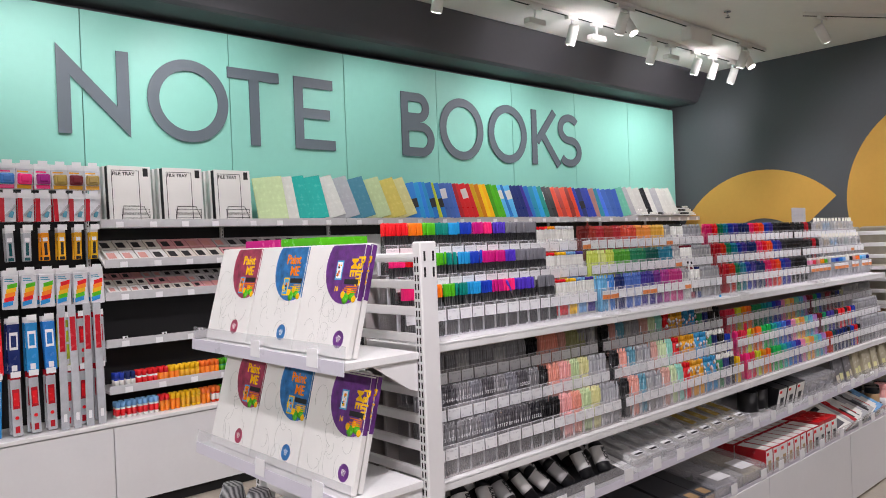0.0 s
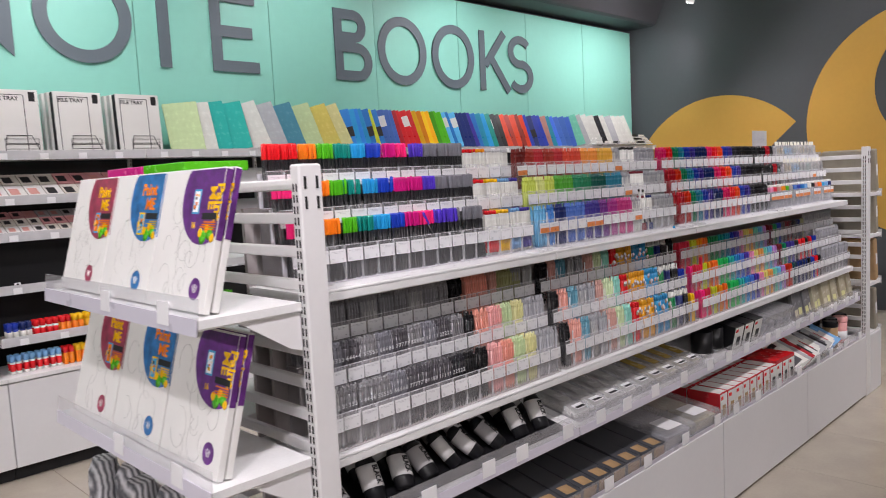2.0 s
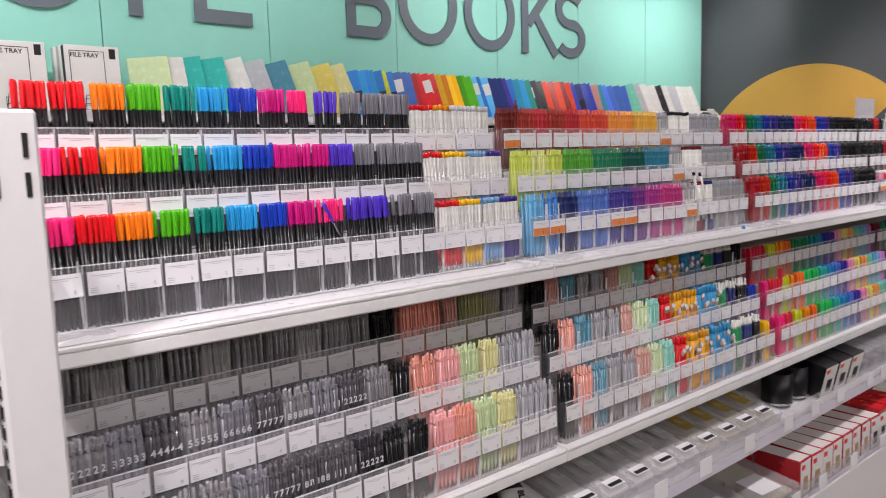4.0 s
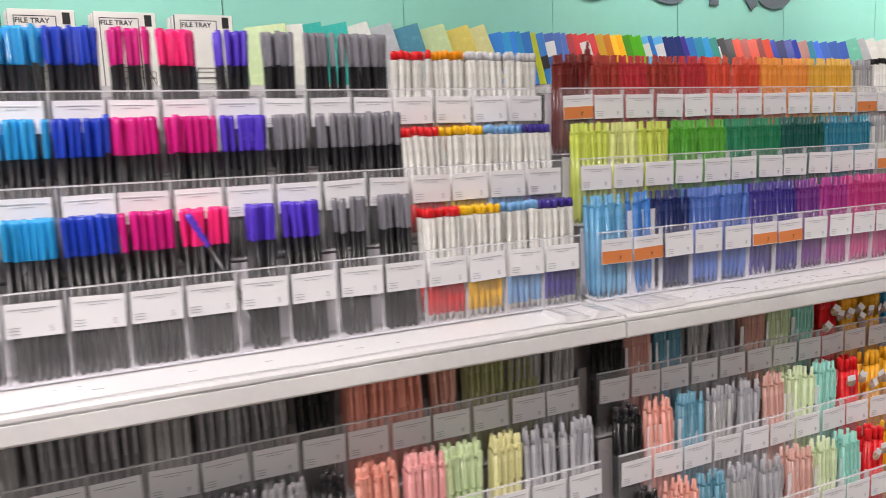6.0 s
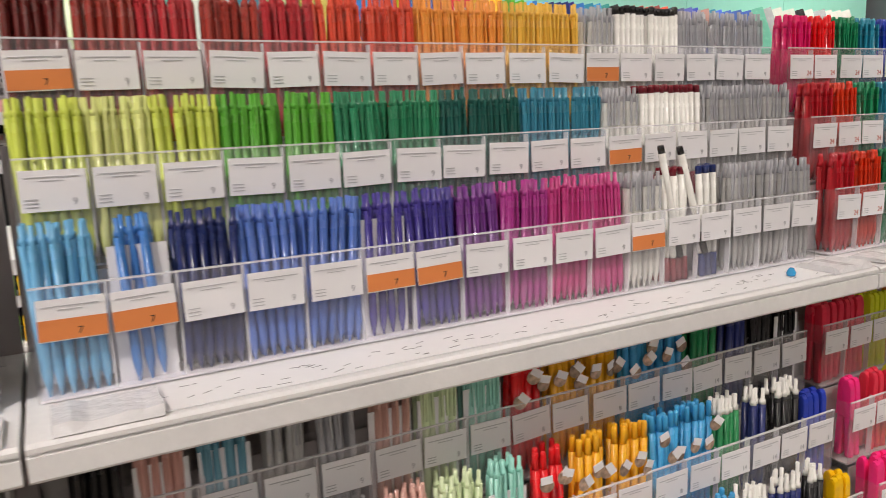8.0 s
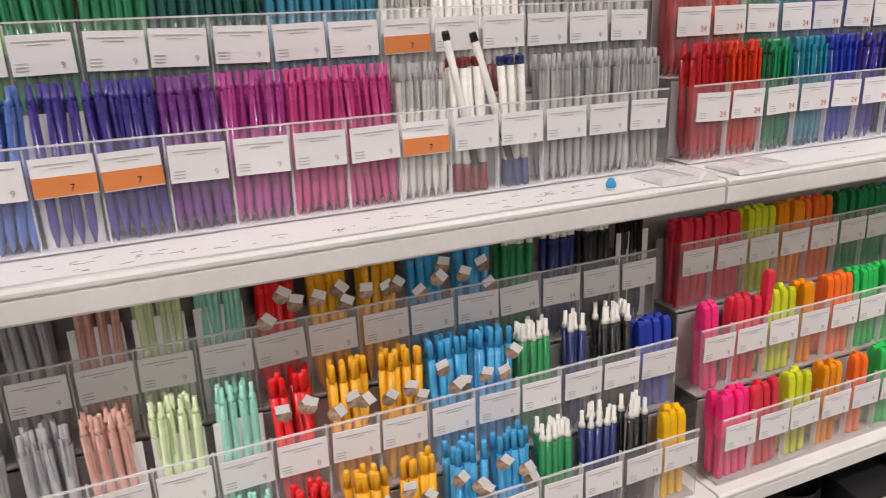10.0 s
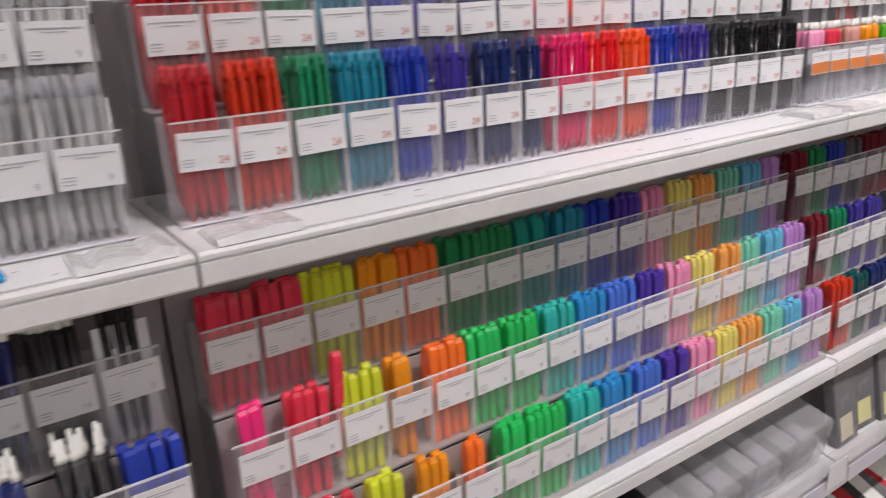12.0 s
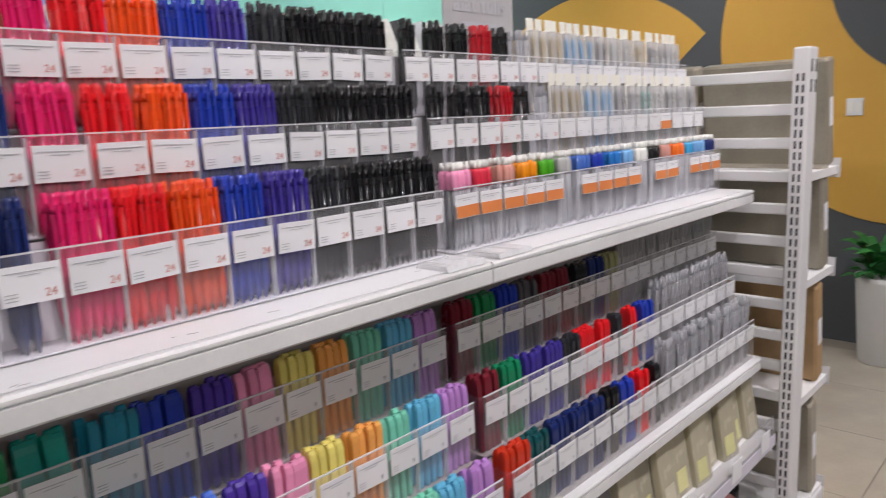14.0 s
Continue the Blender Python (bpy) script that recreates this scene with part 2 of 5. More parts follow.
def text_mesh(body, size, depth=0.0004, offset=0.0):
    cu = bpy.data.curves.new("lettering", "FONT")
    cu.body, cu.size, cu.extrude, cu.offset, cu.resolution_u = body, size, depth, offset, 3
    cu.align_x = "CENTER"
    ob = new("lettering", cu)
    me = bpy.data.meshes.new_from_object(ob.evaluated_get(bpy.context.evaluated_depsgraph_get()))
    bpy.data.objects.remove(ob)
    return me


def add_text(build, body, size, at, mi=0, depth=0.0004, offset=0.0):
    me = text_mesh(body, size, depth, offset)
    b = len(build.v)
    build.v += [tuple(at @ v.co) for v in me.vertices]
    for p in me.polygons:
        build.face([b + i for i in p.vertices], mi)
    bpy.data.meshes.remove(me)
    return build


FRONT = pose(0, 0, 0, 90, 0, 0)     # lettering that faces -y
rng = random.Random(7)

# The wall display is laid out in its own units and set against the mint wall.
WALL_K = 0.877
WALL = Matrix.Translation((0.095, 0.119, 0.101)) @ Matrix.Scale(WALL_K, 4)


def wx(x):
    return 0.095 + WALL_K * x


def set_on_wall(standing):
    """Moves the things built since the given set from the display's own units to the wall."""
    for ob in list(scene.objects):
        if ob.name not in standing and ob.parent is None:
            ob.matrix_basis = WALL @ ob.matrix_basis


# ---- the room ----
X0, Y0 = -4.0, -5.0
floor = thing("floor", Build().box((X0, Y0, -0.12), (RIGHT_X, GREEN_Y + 0.1, -0.004)), GROUT, "beige polished floor tiles with thin grout joints", "floor", kind="structure")
ceiling = thing("ceiling", Build().box((X0, Y0, CEIL), (RIGHT_X, GREEN_Y + 0.1, CEIL + 0.1)), CEIL_WHITE, "plain white painted shop ceiling", "ceiling", kind="structure")
# West and south walls are unseen, added plain white to close the room.
wall_back = thing("wall_west", Build().box((X0 - 0.15, Y0, 0), (X0, GREEN_Y + 0.1, CEIL)), CARD_WHITE, "plain white shop wall", "wall", kind="structure")
wall_south = thing("wall_south", Build().box((X0, Y0 - 0.15, 0), (RIGHT_X, Y0, CEIL)), CARD_WHITE, "plain white shop wall", "wall", kind="structure")
wall_east = thing("wall_east", Build().box((RIGHT_X, Y0 - 0.15, 0), (RIGHT_X + 0.15, GREEN_Y + 0.25, CEIL + 0.1)), CHARCOAL, "charcoal painted wall with ochre crescents", "wall", kind="structure")
wall_north = thing("wall_north", Build().box((X0, GREEN_Y + 0.1, 0), (RIGHT_X, GREEN_Y + 0.25, CEIL + 0.1)), SOFFIT, "dark wall behind mint green panels", "wall", kind="structure")
# mint panels, butted with thin dark seams
for i in range(-5, 9):
    xa, xb = wx(0.64 + i * 1.12), wx(0.64 + (i + 1) * 1.12)
    xb = min(xb, RIGHT_X)
    if xb - xa > 0.1:
        part("panel", Build().box((xa + 0.003, GREEN_Y, 0.3), (xb - 0.003, GREEN_Y + 0.02, 3.065)), MINT, wall_north)
# dark bulkhead with a canted underside
soffit = thing("ceiling_bulkhead", Build().along_x(X0, RIGHT_X - 0.003, [(GREEN_Y + 0.09, 3.11), (4.76, 3.11), (4.72, 3.13), (4.575, 3.43), (4.575, CEIL - 0.003), (GREEN_Y + 0.09, CEIL - 0.003)]),
               SOFFIT, "dark grey bulkhead above the mint green panels", "bulkhead", kind="structure")


def disc_ring(cy, cz, r, r2, cy2, cz2, a0, a1, steps=72):
    """An ochre shape on the east wall: an outer arc, closed by an inner arc."""
    b = Build()
    x0, x1 = RIGHT_X - 0.005, RIGHT_X + 0.002
    pts = lambda y, z, rad: [(y + rad * math.cos(a0 + (a1 - a0) * i / steps), z + rad * math.sin(a0 + (a1 - a0) * i / steps)) for i in range(steps + 1)]
    o, n = pts(cy, cz, r), pts(cy2, cz2, r2)
    for i in range(steps):
        b.rings([[(x, *q) for q in (o[i], o[i + 1], n[i + 1], n[i])] for x in (x0, x1)])
    return b


part("painted_crescent", disc_ring(3.978, 1.13, 1.096, 0.544, 3.978, 1.13, radians(-120), radians(137)), YELLOW_PAINT, wall_east, "ochre painted broken ring")
part("painted_crescent", disc_ring(1.978, 1.81, 1.096, 0.631, 1.829, 2.144, 0, 2 * math.pi), YELLOW_PAINT, wall_east, "ochre painted crescent")


# ---- the sign letters ----
def stroke(b, pts, w, at, closed=False, depth=0.009):
    """A flat bar of width w that follows the points, extruded towards the room."""
    n = len(pts)
    left, right = [], []
    for i, p in enumerate(pts):
        p = Vector(p)
        a = Vector(pts[i - 1]) if (i or closed) else p
        c = Vector(pts[(i + 1) % n]) if (i < n - 1 or closed) else p
        d1, d2 = (p - a), (c - p)
        d1 = d1.normalized() if d1.length else d2.normalized()
        d2 = d2.normalized() if d2.length else d1
        t = (d1 + d2).normalized()
        nrm = Vector((-t.y, t.x)) * (w / 2 / max(0.3, t.dot(d2)))
        left.append(p + nrm), right.append(p - nrm)
    for i in range(n if closed else n - 1):
        j = (i + 1) % n
        q = (left[i], left[j], right[j], right[i])
        b.rings([[(p.x, -d, p.y) for p in q] for d in (0, depth)], at=at)


def arc(cx, cy, rx, ry, a0, a1, steps=28):
    return [(cx + rx * math.cos(radians(a0 + (a1 - a0) * i / steps)), cy + ry * math.sin(radians(a0 + (a1 - a0) * i / steps))) for i in range(steps + 1)]


def sign_letter(ch, x0, x1, z0=2.49, z1=3.113, w=0.088):
    b, h, W = Build(), z1 - z0, x1 - x0
    e = w / 2
    at = pose(x0, 5.588, z0)
    if ch == "N":
        d = 1.45 * w
        cut = (h - d) * w / W
        for k, quad in enumerate(([(0, 0), (w, 0), (w, h - d - cut), (0, h - d)], [(W, h), (W - w, h), (W - w, d + cut), (W, d)], [(0, h), (0, h - d), (W, 0), (W, d)])):
            b.rings([[(qx, -yy, qz) for qx, qz in quad] for yy in (0, 0.009 + 0.0001 * k)], at=at)
    if ch == "O":
        stroke(b, arc(W / 2, h / 2, W / 2 - e, h / 2 - e + 0.008, 0, 360, 56)[:-1], w, at, True)
    if ch == "T":
        stroke(b, [(W / 2, 0), (W / 2, h - w)], w, at)
        stroke(b, [(0, h - e), (W, h - e)], w, at)
    if ch == "E":
        stroke(b, [(e, 0), (e, h)], w, at)
        for zz, k in ((e, 1), (h / 2, 0.88), (h - e, 0.97)):
            stroke(b, [(w, zz), (W * k, zz)], w, at)
    if ch == "B":
        stroke(b, [(e, 0), (e, h)], w, at)
        r1, r2 = (h * 0.46) / 2, (h * 0.54) / 2
        stroke(b, [(w, h - e)] + arc(W * 0.86 - r1, h - r1, r1 - e, r1 - e, 90, -90) + [(w, h - 2 * r1 + e)], w, at)
        stroke(b, [(w, 2 * r2 - e)] + arc(W - r2, r2, r2 - e, r2 - e, 90, -90) + [(w, e)], w, at)
    if ch == "K":
        stroke(b, [(e, 0), (e, h)], w, at)
        stroke(b, [(w, h * 0.42), (W * 0.84, h)], w, at, depth=0.0092)
        stroke(b, [(W * 0.36, h * 0.58), (W * 0.97, 0)], w, at, depth=0.0088)
    if ch == "S":
        r = h / 4
        up = arc(W / 2, h - r - e * 0.5, W * 0.40, r - e * 0.5, 35, 270, 26)
        down = arc(W / 2, r + e * 0.5, W * 0.44, r - e * 0.4, 90, -145, 26)
        stroke(b, up + down[1:], w, at)
    return thing("sign_letter", b, LETTER, "large slate grey letter %s mounted on mint panels" % ch, "sign letter", group="wall sign letters")


standing = {ob.name for ob in scene.objects}
for ch, xa, xb in (("N", 1.59, 2.08), ("O", 2.21, 2.855), ("T", 2.855, 3.32), ("E", 3.463, 3.872), ("B", 4.642, 5.06), ("O", 5.138, 5.76),
                   ("O", 5.838, 6.454), ("K", 6.543, 7.03), ("S", 7.02, 7.43)):
    sign_letter(ch, xa, xb)
set_on_wall(standing)


# ---- ceiling tracks and lamps ----
def track(x0, y0, x1, y1):
    b = Build()
    d = Vector((x1 - x0, y1 - y0, 0))
    n = Vector((-d.y, d.x, 0)).normalized() * 0.018
    p = [Vector((x0, y0, 0)) + n, Vector((x1, y1, 0)) + n, Vector((x1, y1, 0)) - n, Vector((x0, y0, 0)) - n]
    b.rings([[(q.x, q.y, z) for q in p] for z in (CEIL - 0.03, CEIL - 0.001)])
    t = thing("lighting_track", b, CEIL_WHITE, "slim white lighting track, seen or added, under the ceiling", "lighting track", group="ceiling tracks")
    p = [Vector((x0, y0, 0)) + n * 0.45, Vector((x1, y1, 0)) + n * 0.45, Vector((x1, y1, 0)) - n * 0.45, Vector((x0, y0, 0)) - n * 0.45]
    part("slot", Build().rings([[(q.x, q.y, z) for q in p] for z in (CEIL - 0.0335, CEIL - 0.0305)]), SLOT_BLACK, t, "black conductor slot")


def track_head(x, y, tx, ty, lit, flat=False):
    top = CEIL - 0.032
    h = thing("track_spotlight", Build().soft_box((x - 0.07, y - 0.02, top - 0.03), (x + 0.07, y + 0.02, top)), CEIL_WHITE,
              "white track spotlight, seen or added as fill, switched on" if lit else "white track fitting, switched off", "spotlight", group="track lights")
    part("stem", Build().rod((x, y, top - 0.03), (x, y, top - 0.11), 0.009), WHITE_METAL, h)
    aim = look((x, y, top - 0.15), (tx, ty, 1.2))
    if flat:
        part("housing", Build().soft_box((-0.10, -0.035, -0.02), (0.10, 0.035, 0.025), 0.006, at=Matrix.Translation((x, y, top - 0.13))), CEIL_WHITE, h)
        return
    part("can", Build().turned([(0.034, -0.085), (0.043, -0.084), (0.043, 0.07), (0.036, 0.085)], 20, at=aim), CEIL_WHITE, h)
    part("lens", Build().turned([(0.033, -0.0875), (0.033, -0.0855)], 20, at=aim), LAMP_GLOW if lit else CARD_WHITE, h)


TRACK_A, TRACK_B = 3.63, 4.07
track(X0 + 0.3, TRACK_A, 8.0, TRACK_A)
track(X0 + 0.3, TRACK_B, 8.3, TRACK_B)
track(7.02, 2.84, 8.34, 2.05)
# Unseen track over the aisle, added at a guessed place.
track(X0 + 0.3, 0.75, 8.3, 0.75)
WATT = 2.0
for x, lit, flat in ((5.4, 0, 1), (5.95, 1, 0), (6.35, 0, 1), (7.35, 1, 0), (7.75, 0, 1), (8.3, 1, 0), (8.7, 1, 0), (9.2, 1, 0), (4.2, 1, 0), (2.6, 1, 0), (1.2, 1, 0)):
    x = wx(x)
    track_head(x, TRACK_B, x + 0.1, 4.95, lit, flat)
    if lit:
        spot(x, TRACK_B + 0.03, CEIL - 0.29, x + 0.15, 4.95, 2.1, WATT * (8 if x > 8 else 13 if x > 5.5 else 19), 110)
# Head and lamp added here to brighten the east wall.
track_head(7.2, 2.75, 8.5, 2.22, True)
spot(7.22, 2.75, CEIL - 0.29, 8.57, 2.14, 1.5, WATT * 23, 130)
driver = thing("track_driver", Build().soft_box((6.41, TRACK_A - 0.05, CEIL - 0.16), (6.80, TRACK_A + 0.05, CEIL - 0.035), 0.006), CEIL_WHITE, "white driver box on the lighting track", "driver box")
sprinkler = thing("sprinkler", Build().turned([(0.03, CEIL - 0.008), (0.03, CEIL - 0.001)], 14).turned([(0.008, CEIL - 0.05), (0.008, CEIL - 0.008)], 8).turned([(0.02, CEIL - 0.056), (0.02, CEIL - 0.051)], 10),
                  CHROME, "small chrome ceiling sprinkler", "sprinkler")
sprinkler.location = (6.41, 3.23, 0)
# Unseen tracks, added to carry the fill heads below.
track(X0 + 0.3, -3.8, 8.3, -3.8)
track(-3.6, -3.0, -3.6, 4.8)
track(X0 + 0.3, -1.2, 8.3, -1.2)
# Heads added on the unseen aisle track to light the shelf tops steeply.
for x in (0.5, 1.5, 4.1, 5.1, 6.6):
    track_head(x, 0.75, x + 0.2, 1.85, True)
    spot(x, 0.79, CEIL - 0.29, x + 0.2, 1.95, 1.25, WATT * (70 if x < 2 else 46 if x < 5 else 56), 88)
# Unseen fill heads, added to brighten the shelf fronts.
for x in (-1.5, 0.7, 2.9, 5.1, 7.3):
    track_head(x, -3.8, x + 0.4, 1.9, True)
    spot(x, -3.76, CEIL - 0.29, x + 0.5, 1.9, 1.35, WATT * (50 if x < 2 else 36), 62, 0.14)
# Unseen fill heads, added to brighten surfaces that face -x.
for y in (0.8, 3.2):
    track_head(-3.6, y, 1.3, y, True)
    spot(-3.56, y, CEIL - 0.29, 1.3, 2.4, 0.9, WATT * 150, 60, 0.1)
# Unseen downlights, added to raise the ambient bounce off the floor.
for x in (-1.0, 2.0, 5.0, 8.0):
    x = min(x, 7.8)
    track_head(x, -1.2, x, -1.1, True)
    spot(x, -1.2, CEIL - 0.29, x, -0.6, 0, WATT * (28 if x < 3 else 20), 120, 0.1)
for x in (-2.0, 0.5, 3.0, 5.5, 7.6):
    track_head(x, TRACK_A, x, 2.4, True)
    spot(x, TRACK_A - 0.04, CEIL - 0.29, x, 3.2, 0.8, WATT * 30, 120)
# Extra heads, added to brighten the bulkhead face.
for x in (1.7, 5.4, 7.5):
    track_head(x, TRACK_A, x + 0.3, 4.7, True)
    spot(x, TRACK_A + 0.05, CEIL - 0.33, x + 0.3, 4.65, 3.15, WATT * 20, 130, 0.2)

# ---- the gondola ----
BAY0, BAYS = 1.575, 4
MID_Y, BACK_Y = 2.30, 2.06
S1Z, S2Z = 1.225, 0.818          # shelf tops
END_X = BAY0 + BAYS + 0.01


def slotted_post(x, y, h, face):
    """A ladder post: white tube with two columns of dark slots on the side given by face (-1 or 1 in x)."""
    b = Build().soft_box((x - 0.031, y - 0.018, 0.0), (x + 0.031, y + 0.018, h), 0.004)
    p = thing("post", b, WHITE_METAL, "", "")
    slots = Build()
    z = 0.12
    while z < h - 0.06:
        for yy in (-0.006, 0.006):
            xf = x + face * 0.031
            slots.box((min(xf, xf + face * 0.0012), y + yy - 0.0022, z), (max(xf, xf + face * 0.0012), y + yy + 0.0022, z + 0.017))
        z += 0.025
    for xx in (-0.016, 0.016):
        for zz in (h - 0.055, h - 0.1):
            slots.box((x + xx - 0.003, y - 0.0195, zz), (x + xx + 0.003, y - 0.018, zz + 0.028))
    part("slot_column", slots, SLOT_BLACK, p, "dark punched slots")["kind"] = "stuff"
    return p


def end_frame(x, y0, y1, h, face, faces2):
    frame_thing = tagged(new("gondola_end_frame"), "white steel ladder frame with slotted posts", "shelf frame", "gondola end frames")
    frame_thing.location = (x, (y0 + y1) / 2, 0)
    for y in (y0, (y0 + y1) / 2, y1):
        p = slotted_post(0, y - (y0 + y1) / 2, h, faces2)
        p.parent = frame_thing
        for k in ("label", "category"):
            if k in p:
                del p[k]
    z = 0.16
    while z < h:
        for ya, yb in ((-(y1 - y0) / 2 + 0.018, -0.018), (0.018, (y1 - y0) / 2 - 0.018)):
            part("rail", Build().soft_box((-0.008, ya, z), (0.008, yb, min(z + 0.026, h - 0.002)), 0.003), WHITE_METAL, frame_thing)
        z += 0.0772
    return frame_thing


end_frame(1.545, 1.722, 2.70, 1.530, -1, -1)
end_frame(END_X + 0.035, 1.718, 2.70, 1.545, 1, -1)

for i in range(BAYS):
    xa, xb = BAY0 + i + 0.002, BAY0 + i + 0.998
    # backing panel, shelf boards and plinth of one bay
    thing("back_panel", Build().box((xa, 1.972, S2Z + 0.001), (xb, 1.984, S1Z - 0.027)), PANEL_GREY, "warm grey back panel inside the shelf unit", "back panel", group="gondola back panels")
    thing("back_panel", Build().box((xa, BACK_Y, 0.36), (xb, BACK_Y + 0.012, 1.43)), PANEL_GREY, "warm grey back panel inside the shelf unit", "back panel", group="gondola back panels")
    for zt, yf in ((S1Z, 1.806), (S2Z, 1.775)):
        sh = thing("shelf_board", Build().along_x(xa, xb, [(yf + 0.003, zt - 0.031), (yf, zt - 0.028), (yf, zt - 0.0100), (yf + 0.004, zt - 0.0095), (yf + 0.004, zt - 0.0070), (yf, zt - 0.0065), (yf, zt - 0.003), (yf + 0.003, zt), (BACK_Y - 0.002, zt), (BACK_Y - 0.002, zt - 0.018), (yf + 0.02, zt - 0.018), (yf + 0.02, zt - 0.031)]),
                   SHELF_WHITE, "white metal shelf board with scuffed front edge", "shelf", group="gondola shelf boards")
        for xx in (xa + 0.004, xb - 0.012):
            part("bracket", Build().along_x(xx, xx + 0.006, [(yf + 0.05, zt - 0.02), (yf + 0.05, zt - 0.03), (BACK_Y - 0.004, zt - 0.075), (BACK_Y - 0.004, zt - 0.02)]), WHITE_METAL, sh)
    # canted tray, and the plinth with its tray
    tray = thing("sloping_tray", Build().along_x(xa, xb, [(1.745, 0.615), (1.745, 0.63), (BACK_Y - 0.004, 0.70), (BACK_Y - 0.004, 0.685)]), SHELF_WHITE, "white sloping display shelf", "shelf", group="sloping trays")
    part("lip", Build().along_x(xa, xb, [(1.736, 0.61), (1.740, 0.68), (1.7425, 0.68), (1.7405, 0.61)]), LIP_CLEAR, tray, "clear plastic retaining lip")
    part("ticket_rail", Build().along_x(xa, xb, [(1.7335, 0.606), (1.7348, 0.634), (1.7365, 0.634), (1.7355, 0.606)]), LIP_RAIL, tray, "lilac white ticket rail")
    for k in range(5):
        xx = xa + 0.1 + 0.2 * k + rng.uniform(-0.04, 0.04)
        part("ticket", Build().box((xx, 1.7315, 0.618), (xx + 0.055, 1.7333, 0.664)), PAPER, tray, "white price ticket")
    base = thing("plinth_cabinet", Build().box((xa, 1.722, 0.10), (xb, MID_Y + 0.3, 0.378)), CARCASS, "white laminate plinth under the shelves", "plinth", group="gondola plinths")
    part("front_panel", Build().along_x(xa + 0.001, xb - 0.001, [(1.702, 0.012), (1.70, 0.015), (1.70, 0.381), (1.703, 0.384), (1.72, 0.384), (1.72, 0.012)]), CARCASS, base)
    part("kick_board", Build().box((xa, 1.75, 0.0), (xb, 1.765, 0.10)), SLOT_BLACK, base, "dark recessed kick board")
    part("lip", Build().along_x(xa, xb, [(1.706, 0.386), (1.702, 0.441), (1.7045, 0.441), (1.71, 0.386)]), LIP_CLEAR, base, "clear plastic retaining lip")
    part("ticket_rail", Build().along_x(xa, xb, [(1.7035, 0.3845), (1.7005, 0.402), (1.702, 0.402), (1.7055, 0.3845)]), LIP_RAIL, base, "lilac white ticket rail")
    for k in range(4):
        xx = xa + 0.12 + 0.25 * k + rng.uniform(-0.05, 0.05)
        part("ticket", Build().box((xx, 1.698, 0.391), (xx + 0.055, 1.7005, 0.434)), PAPER, base, "white price ticket")

# ---- pen racks ----
# Whitened sheet for the dividers; it also paints the bright edge highlights.
DIVIDER = acrylic("divider_and_edge_highlight", (0.97, 0.97, 0.98), 0.1, 0.5, 0.2)
SLOTS = 17
STEPS = {0: (0.100, 0.0435), 1: (0.103, 0.049)}      # rise and run of a tier, upper and lower racks
PITCH = 0.978 / SLOTS
RACKS = {0: (0.022, 0.962), 1: (0.014, 0.960), 2: (0.013, 0.976), 3: (0.012, 0.972)}      # start in the bay, and width


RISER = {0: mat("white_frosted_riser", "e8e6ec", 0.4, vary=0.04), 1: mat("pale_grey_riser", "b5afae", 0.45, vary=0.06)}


def rack(xa, yf, zf, level, slots, w):
    """Three stepped tiers of clear acrylic with a divider at every slot."""
    STEP_Z, STEP_Y = STEPS[level]
    pitch = w / slots
    r = thing("acrylic_pen_rack", Build().sheet((xa, yf + 3 * STEP_Y, zf + 0.001), (xa + w, yf + 3 * STEP_Y + 0.003, zf + 2 * STEP_Z + 0.10), "y"), ACRYLIC,
              "clear acrylic three-tier pen rack full of pens", "pen rack", group="pen racks")
    for t in range(3):
        y, z = yf + t * STEP_Y, zf + t * STEP_Z + 0.001
        part("front_sheet", Build().sheet((xa, y, z), (xa + w, y + 0.0022, z + 0.094), "y"), ACRYLIC_LOW if level else ACRYLIC_FRONT, r)
        # A pale strip paints the highlight along the sheet's upper edge.
        part("top_edge", Build().box((xa, y - 0.0002, z + 0.0942), (xa + w, y + 0.0024, z + 0.0958)), DIVIDER, r, "pale strip painting the highlight on the sheet edge")
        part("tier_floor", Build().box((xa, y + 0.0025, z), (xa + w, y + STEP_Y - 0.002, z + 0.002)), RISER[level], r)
        # Opaque riser, added so that gaps between the pens come out lighter.
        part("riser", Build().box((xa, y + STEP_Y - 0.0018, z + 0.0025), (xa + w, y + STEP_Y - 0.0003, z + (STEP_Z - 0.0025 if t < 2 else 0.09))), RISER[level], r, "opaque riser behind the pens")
        me = None
        for s in range(1, slots):
            x = xa + s * pitch
            if me is None:
                me = Build().box((-0.0008, y + 0.003, z + 0.0025), (0.0008, y + 0.010, z + 0.093)).mesh("divider", DIVIDER)
            part("divider", me, ACRYLIC, r).location.x = x
    for t in range(3):
        y, z = yf + t * STEP_Y, zf + t * STEP_Z + 0.001
        part("end_cheek", Build().sheet((xa - 0.0024, y, z - (STEP_Z - 0.001 if t else 0)), (xa - 0.0002, yf + 3 * STEP_Y, z + 0.094), "X"), ACRYLIC, r)
    for o in r.children:
        if o.name.split(".")[0] not in ("riser", "tier_floor"):
            o.visible_shadow = False
    return r


# pens: kinds with a body mesh and a cap mesh, made once for each colour
CACHE = {}


